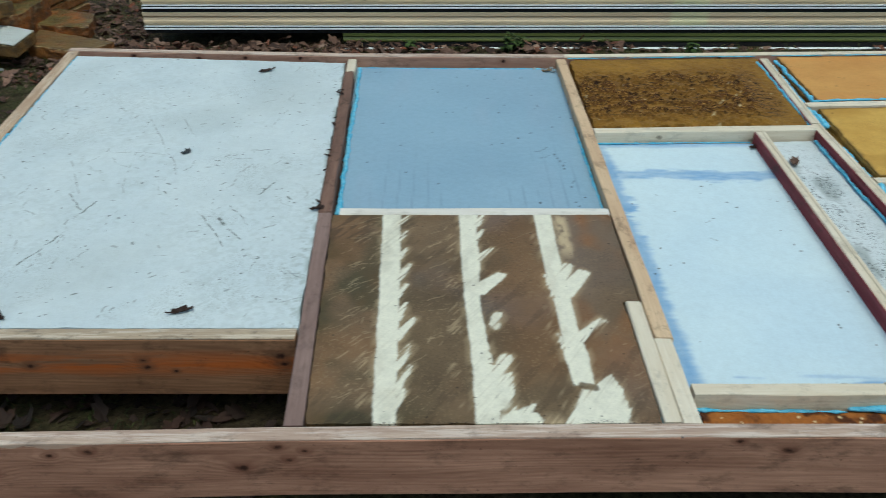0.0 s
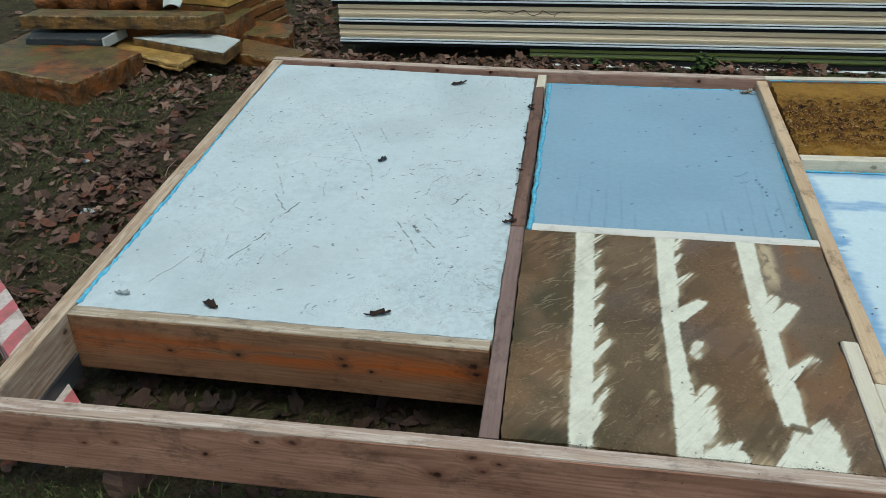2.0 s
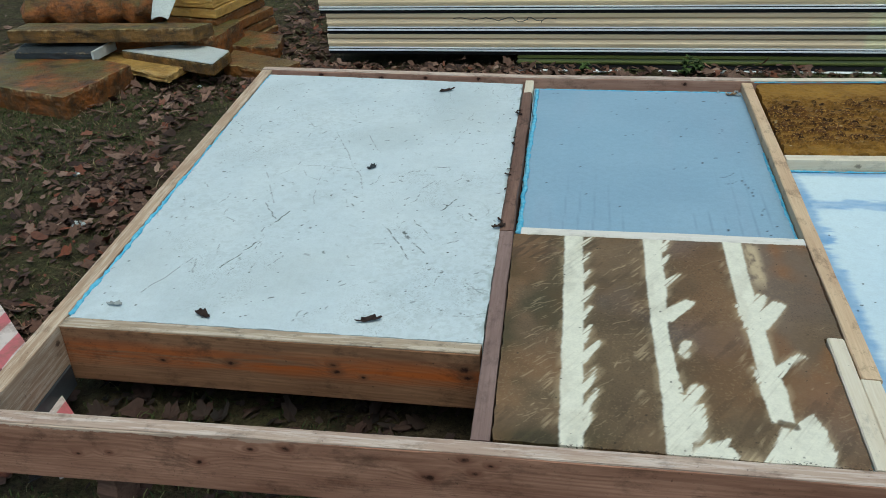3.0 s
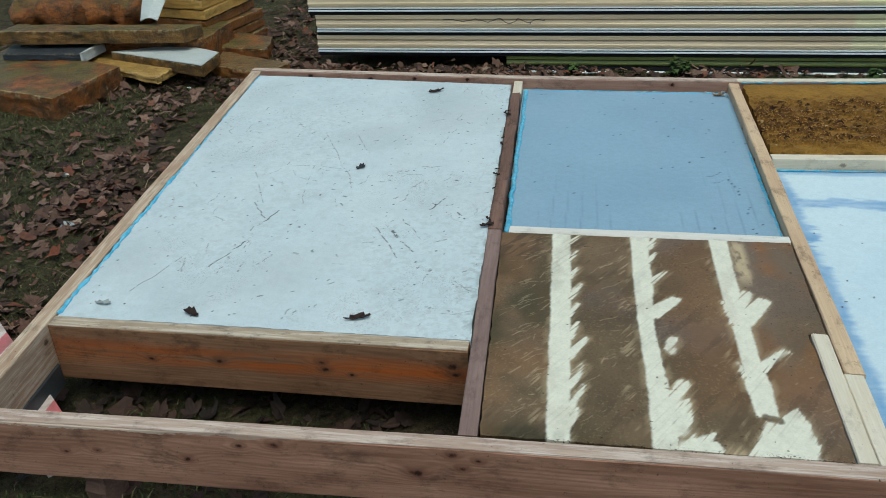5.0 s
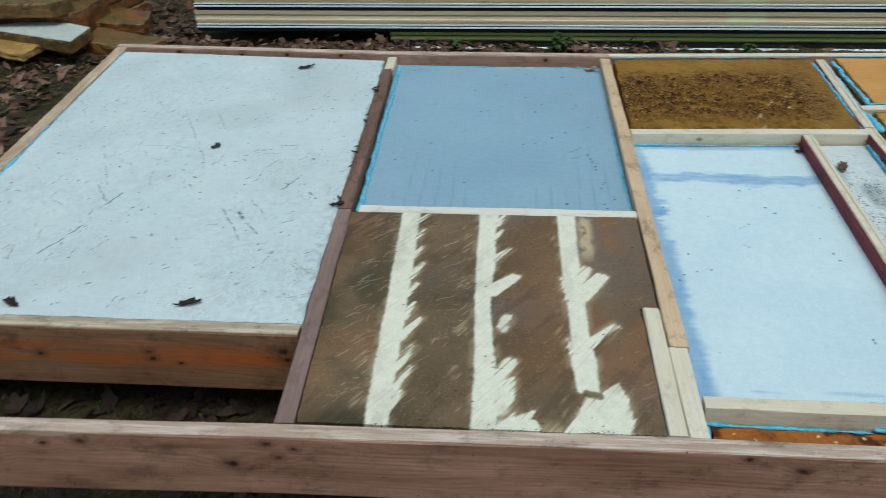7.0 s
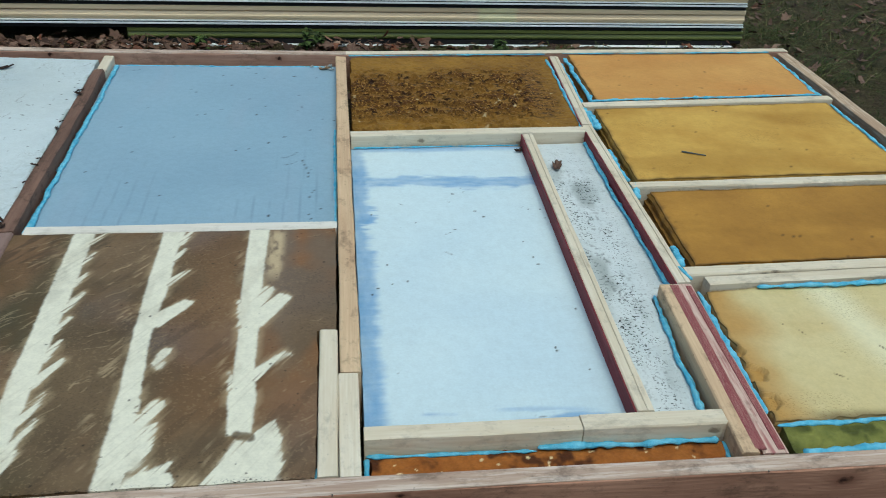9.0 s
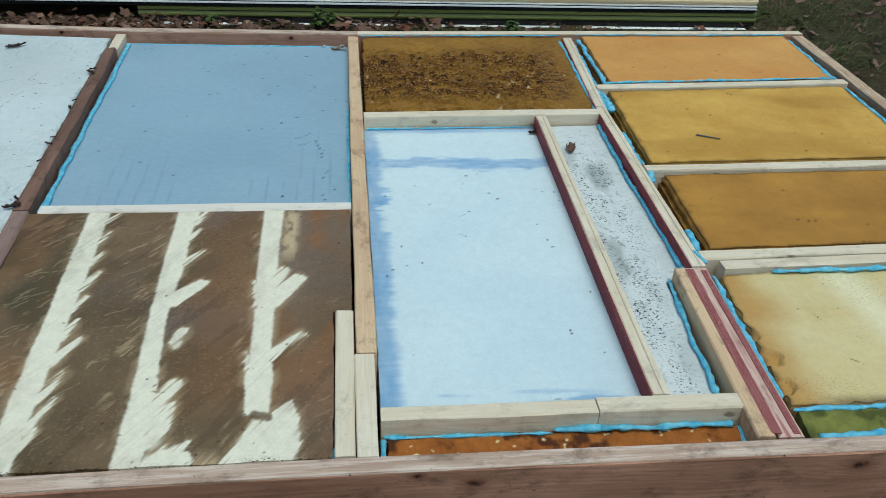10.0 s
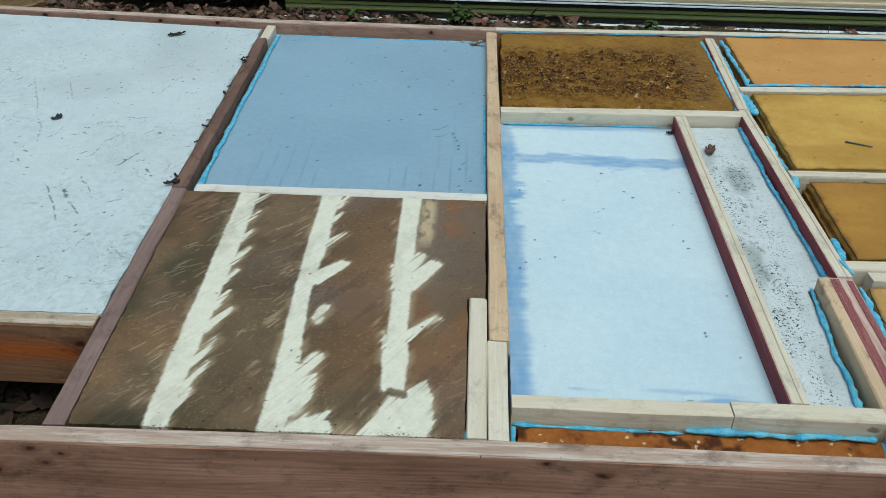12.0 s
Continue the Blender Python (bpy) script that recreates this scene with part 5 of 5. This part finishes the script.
spots = scatter(2900, -4.2, -1.4, 0.6, 5.4, 0.52, 2.6, 3) + scatter(1500, -2.5, -1.5, 1.3, 2.75, 0.36, 2.0, 5) + scatter(520, -2.2, -1.5, 2.6, 4.0, 0.44, 2.6, 6) + scatter(1000, -3.6, -1.5, 0.8, 4.6, 0.40, 4.0, 4)
spots += scatter(1500, -1.8, 3.1, 4.05, 4.97, 0.42, 2.0, 7) + scatter(1200, 2.85, 5.5, 1.5, 7.5, 0.44, 1.5, 9)
spots += scatter(36, -2.0, 0.6, 0.8, 1.33, 0.45, 2.0, 13) + scatter(900, -2.3, -1.6, 4.9, 7.5, 0.3, 2.0, 15)
spots += scatter(700, -5.2, -2.0, 5.2, 8.5, 0.4, 1.6, 17)
leaf_litter("leaf_litter", clear(spots), dead_leaves, "brown dead leaves scattered over the soil")
# leaves in the open bay: the shade down there is put into their dark colour
leaf_litter("damp_leaves", scatter(520, -1.36, -0.22, 1.42, 2.3, 0.36, 2.0, 11), leaf_black, "dead leaves on the soil inside the frame, coloured dark for shade")
leaf_litter("leaf_drift", clear(scatter(900, -1.75, 1.2, 4.45, 4.965, 0.36, 2.2, 19) + scatter(420, -1.6, -0.3, 4.62, 4.965, 0.30, 2.2, 20)), dead_leaves, "drift of dead leaves along the panel stack", (0.03, 0.085), 0.055)
crumbs = scatter(9500, -4.2, -1.4, 0.6, 5.4, 0.25, 1.6, 33) + scatter(2200, -1.8, 3.1, 4.05, 4.97, 0.3, 2.0, 37) + scatter(1800, 2.85, 5.0, 1.5, 7.0, 0.4, 1.5, 39)
leaf_litter("leaf_crumbs", clear(crumbs), dead_leaves, "small crumbs of dead leaves on the soil", (0.008, 0.028), 0.006)


def blades(name, spots, material, label, height, width=0.003, lean=0.6, category="grass"):
    V, F = [], []
    for x, y in spots:
        h, a = RNG.uniform(*height), RNG.uniform(0, 6.28)
        l = RNG.uniform(0.1, lean) * h
        dx, dy = math.cos(a), math.sin(a)
        w = width * RNG.uniform(0.6, 1.4)
        z = float(ground_z(x, y)) - 0.004
        b = len(V)
        px, py = -dy * w, dx * w
        V += [(x - px, y - py, z), (x + px, y + py, z), (x + px * 0.8 + dx * l * 0.35, y + py * 0.8 + dy * l * 0.35, z + h * 0.6), (x - px * 0.8 + dx * l * 0.35, y - py * 0.8 + dy * l * 0.35, z + h * 0.6), (x + dx * l, y + dy * l, z + h * 0.9)]
        F += [(b, b + 1, b + 2, b + 3), (b + 3, b + 2, b + 4)]
    return tagged(mesh_object(name, V, F, material), label, category, kind="stuff")


turf = scatter(26000, -4.2, -1.4, 0.6, 5.0, 0.44, 1.3, 23) + scatter(11000, -3.9, -2.2, 2.4, 4.3, 0.34, 1.3, 24) + scatter(6500, 2.85, 5.2, 1.5, 7.5, 0.40, 1.3, 27)
blades("mossy_grass", clear(turf), grass_mat, "short mossy green grass", (0.006, 0.024), 0.0020, 1.6)
verge = scatter(16000, -2.2, 1.4, 0.75, 1.40, 0.22, 1.3, 25) + scatter(700, -1.36, -0.22, 1.4, 1.9, 0.46, 1.3, 26)
blades("short_grass", clear(verge), grass_mat, "short green grass in front of the frame", (0.010, 0.034), 0.0018, 1.6)


def drooping_grass(name, spots, material, label, length=(0.10, 0.24)):
    """Long blades that rise and hang over, each a curved ribbon."""
    V, F = [], []
    for x, y in spots:
        L, a, w = RNG.uniform(*length), RNG.uniform(0, 6.28), RNG.uniform(0.0016, 0.0034)
        rise, hang = RNG.uniform(0.25, 0.75), RNG.uniform(0.3, 0.75)
        dx, dy = math.cos(a), math.sin(a) * 0.6
        z = float(ground_z(x, y)) - 0.004
        b = len(V)
        for k in range(6):
            q = k / 5
            ww = w * (1 - 0.85 * q)
            px, py, h = x + dx * L * q, y + dy * L * q, max(0.004, L * (rise * 2 * q - (rise + hang) * q * q))
            V += [(px - dy * ww, py + dx * ww, z + h), (px + dy * ww, py - dx * ww, z + h)]
        F += [(b + 2 * k, b + 2 * k + 1, b + 2 * k + 3, b + 2 * k + 2) for k in range(5)]
    return tagged(mesh_object(name, V, F, material), label, "grass", kind="stuff")


tufts, field = [], []
for cx, cy, n, r in ((0.95, 4.72, 60, .12), (1.35, 4.70, 130, .16), (1.6, 4.66, 150, .16), (1.85, 4.72, 170, .16), (2.1, 4.66, 170, .16), (2.4, 4.70, 130, .16), (2.7, 4.66, 110, .14), (2.95, 4.6, 120, .16), (-1.15, 4.75, 40, .15), (0.2, 4.78, 30, .2)):
    tufts += [(cx + a, min(cy + b, 4.93)) for a, b in RNG.normal(size=(n, 2)) * r * 0.6]
for cx, cy, n, r in ((3.35, 4.6, 240, .3), (3.7, 5.3, 300, .4), (3.3, 5.9, 300, .35), (4.0, 4.4, 240, .35), (3.3, 3.7, 140, .22), (4.3, 5.2, 300, .45), (3.9, 6.4, 300, .5), (3.35, 5.2, 200, .2)):
    field += [(max(cx + a, 3.14), cy + b) for a, b in RNG.normal(size=(n, 2)) * r * 0.6]
drooping_grass("long_grass", tufts, grass_mat, "long drooping grass tufts along the panel stack", (0.08, 0.21))
drooping_grass("field_grass", field, grass_mat, "rough long grass beside the frame", (0.08, 0.22))
stems = scatter(600, -4.0, -1.5, 0.8, 5.0, 0.4, 1.5, 51) + scatter(160, -3.9, -2.3, 2.6, 4.2, 0.36, 1.5, 53)
for cx, cy, n, r in ((-0.75, 4.76, 150, .16), (-0.55, 4.8, 120, .14), (-1.05, 4.85, 60, .10), (-1.25, 4.8, 30, .15), (-0.4, 4.85, 40, .2), (1.6, 4.6, 30, .3), (-1.85, 5.2, 60, .2), (-1.9, 5.9, 90, .3), (-1.75, 4.75, 30, .12)):
    q = RNG.normal(size=(n, 2)) * r * 0.6
    stems += [(cx + a, min(cy + b, 4.96) if cx > -1.6 else cy + b) for a, b in q]
blades("dry_stems", stems, straw_mat, "dry straw-coloured stems", (0.015, 0.075), 0.0015, 2.6)


def weed(x, y, height, seed):
    """A leafy dark weed: a stalk with small pointed leaves."""
    rng = np.random.default_rng(seed)
    ob = thing("weed", "small dark green leafy weed growing by the stack", "weed", "weeds by the stack")
    z0 = float(ground_z(x, y)) - 0.005
    bm = bmesh.new()
    bmesh.ops.create_cone(bm, segments=6, radius1=0.004, radius2=0.0015, depth=height, cap_ends=True, matrix=Matrix.Translation((x, y, z0 + height / 2)))
    part("stalk", bm, weed_mat, ob)
    V, F = [], []
    for k in range(46):
        h, a = rng.uniform(0.15, 1.0) * height, rng.uniform(0, 6.28)
        L = rng.uniform(0.03, 0.07) * (1.1 - 0.5 * h / height)
        dx, dy = math.cos(a), math.sin(a)
        b = len(V)
        for s, w, dz in ((0, 0.1, 0), (0.35, 0.32, 0.25), (0.7, 0.24, 0.25), (1.0, 0.0, 0.05)):
            V += [(x + dx * L * s - dy * w * L, y + dy * L * s + dx * w * L, z0 + h + dz * L), (x + dx * L * s + dy * w * L, y + dy * L * s - dx * w * L, z0 + h + dz * L)]
        F += [(b + 2 * q, b + 2 * q + 1, b + 2 * q + 3, b + 2 * q + 2) for q in range(3)]
    mesh_object("leaves", V, F, weed_mat, ob)


for k, (x, y, h) in enumerate(((0.55, 4.88, 0.13), (0.62, 4.9, 0.1), (-0.02, 4.9, 0.07), (1.62, 4.85, 0.08))):
    weed(x, y, h, 300 + k)


def single_leaf(x, y, z, size, turn, material, label, slim=0.5, name="dead_leaf", curl=3.0):
    """One curled leaf lying on a board."""
    out = leaf_outline(18, 1) * size * 0.95
    out[:, 1] *= slim * 1.5
    wave = np.sin(np.arange(18) * 2.4) + 0.6 * np.sin(np.arange(18) * 5.1 + size * 90)
    out *= 1 + 0.12 * wave[:, None]
    zz = curl * out[:, 0] ** 2 + 0.55 * np.abs(out[:, 1]) + 0.05 * size * wave
    zz = zz - zz.min()
    c, s = math.cos(turn), math.sin(turn)
    V = [(0, 0, 0.001)] + [(px * c - py * s, px * s + py * c, float(h) + 0.001) for (px, py), h in zip(out, zz)]
    V += [(a, b, h + 0.0012) for a, b, h in V]
    n = len(out)
    F = [(0, 1 + (k + 1) % n, 1 + k) for k in range(n)] + [(n + 1, n + 2 + k, n + 2 + (k + 1) % n) for k in range(n)]
    F += [(1 + k, 1 + (k + 1) % n, n + 2 + (k + 1) % n, n + 2 + k) for k in range(n)]
    ob = mesh_object(name, V, F, material)
    ob.location = (x, y, z)
    return tagged(ob, label, "leaf", "leaves on the boards")


single_leaf(-0.99, 1.838, 0.299, 0.064, 2.6, leaf_black, "dark curled dead leaf on the white board", 0.55)
single_leaf(-0.52, 1.858, 0.299, 0.075, 0.35, leaf_black, "slim dark dead leaf on the white board", 0.38)
single_leaf(-0.765, 2.865, 0.299, 0.045, 1.0, tar_black, "black curled leaf scrap on the white board", 0.8, curl=14)
single_leaf(-0.63, 3.76, 0.299, 0.085, 0.6, leaf_black, "slim dark dead leaf on the white board", 0.35)
single_leaf(-1.27, 1.86, 0.299, 0.05, 0.0, leaf_grey, "grey leaf scrap on the white board", 0.5, curl=1)
single_leaf(1.455, 2.86, 0.258, 0.075, 1.3, dead_leaves, "brown curled dead leaf on the mildewed board", 0.6, curl=8)
single_leaf(1.36, 3.01, 0.256, 0.06, 0.4, leaf_black, "dark leaf scrap by the header board", 0.6, curl=8)
single_leaf(0.655, 3.86, 0.264, 0.05, 0.2, straw_mat, "pale dry leaf scraps in the corner", 0.6, curl=8)


def twig(x, y, z, length, turn):
    bm = bmesh.new()
    bmesh.ops.create_cone(bm, segments=7, radius1=0.0032, radius2=0.002, depth=length, cap_ends=True, matrix=Matrix.Translation((x, y, z + 0.004)) @ Matrix.Rotation(turn, 4, "Z") @ Matrix.Rotation(radians(90), 4, "Y"))
    tagged(part("twig", bm, zinc, None), "small grey twig on the golden board", "twig")


twig(1.95, 2.88, 0.293, 0.085, -0.45)


def hanging_wire():
    """A thin dark wire lying loosely along the stack's edge."""
    cu = bpy.data.curves.new("wire", "CURVE")
    cu.dimensions, cu.bevel_depth, cu.bevel_resolution = "3D", 0.0022, 1
    sp = cu.splines.new("POLY")
    n = 160
    sp.points.add(n)
    for i in range(n + 1):
        u = i / n
        sp.points[i].co = (-0.80 + 0.60 * u + 0.02 * u * math.sin(47 * u), 4.992 - 0.003 * math.sin(9 * u), 0.328 + 0.013 * math.sin(u * 22 + 6 * u * u) * (0.35 + 0.65 * u) + 0.006 * u * math.sin(83 * u) - 0.01 * u, 1)
    ob = new("wire", cu)
    cu.materials.append(tar_black)
    tagged(ob, "thin dark wire lying along the panel stack", "wire")


hanging_wire()

# bark scraps along the dark stud
for y, size, turn in ((2.425, 0.05, 0.4), (2.47, 0.03, 2.2), (2.71, 0.022, 1.1), (2.83, 0.03, 2.7), (2.88, 0.02, 0.2), (3.12, 0.034, 1.9), (3.19, 0.022, 0.8), (3.46, 0.045, 2.4), (3.50, 0.03, 0.5)):
    x = -0.232 - 0.044 * (y - 2.41) / 1.33
    single_leaf(x, y, 0.303, size, turn, leaf_black, "dark bark scrap beside the rough stud", 0.3 + 5 * size, "bark_scrap", 4.0)

# pale scraps in the far corner of the blue-grey board
for x, y, size, turn in ((0.672, 3.885, 0.045, 0.7), (0.64, 3.87, 0.035, 2.1), (0.60, 3.89, 0.028, 1.2), (0.685, 3.85, 0.03, 2.6)):
    single_leaf(x, y, 0.265, size, turn, leaf_grey, "pale dry scrap in the corner of the board", 0.5, "dry_scrap", 7.0)


def crumpled_scrap(x, y, r):
    """A crushed piece of pale blue film on the ground."""
    bm = bmesh.new()
    bmesh.ops.create_icosphere(bm, subdivisions=3, radius=r, matrix=Matrix.Translation((x, y, float(ground_z(x, y)) + r * 0.4)) @ Matrix.Diagonal((1.4, 1.0, 0.55, 1)))
    for v in bm.verts:
        k = float(fbm(v.co.x * 70, v.co.y * 70 + v.co.z * 50, 3, 77)) - 0.5
        v.co += 1.3 * r * k * Vector((0.6, -0.4, 1.0))
    tagged(part("film_scrap", bm, leaf_grey, None), "crumpled pale grey film scrap on the soil", "litter")


def pebble(x, y, r):
    bm = bmesh.new()
    bmesh.ops.create_icosphere(bm, subdivisions=2, radius=r, matrix=Matrix.Translation((x, y, float(ground_z(x, y)) + r * 0.45)) @ Matrix.Diagonal((1.2, 0.9, 0.6, 1)))
    for v in bm.verts:
        v.co += 0.15 * r * Vector((float(vnoise(v.co.x * 90, v.co.y * 90, 2)) - 0.5, 0, float(vnoise(v.co.y * 90, v.co.z * 90, 3)) - 0.5))
    tagged(part("pebble", bm, plain_white, None), "small pale stone on the soil", "stone")


pebble(-2.33, 3.31, 0.018)
pebble(-2.30, 4.62, 0.012)
crumpled_scrap(-2.02, 2.81, 0.024)
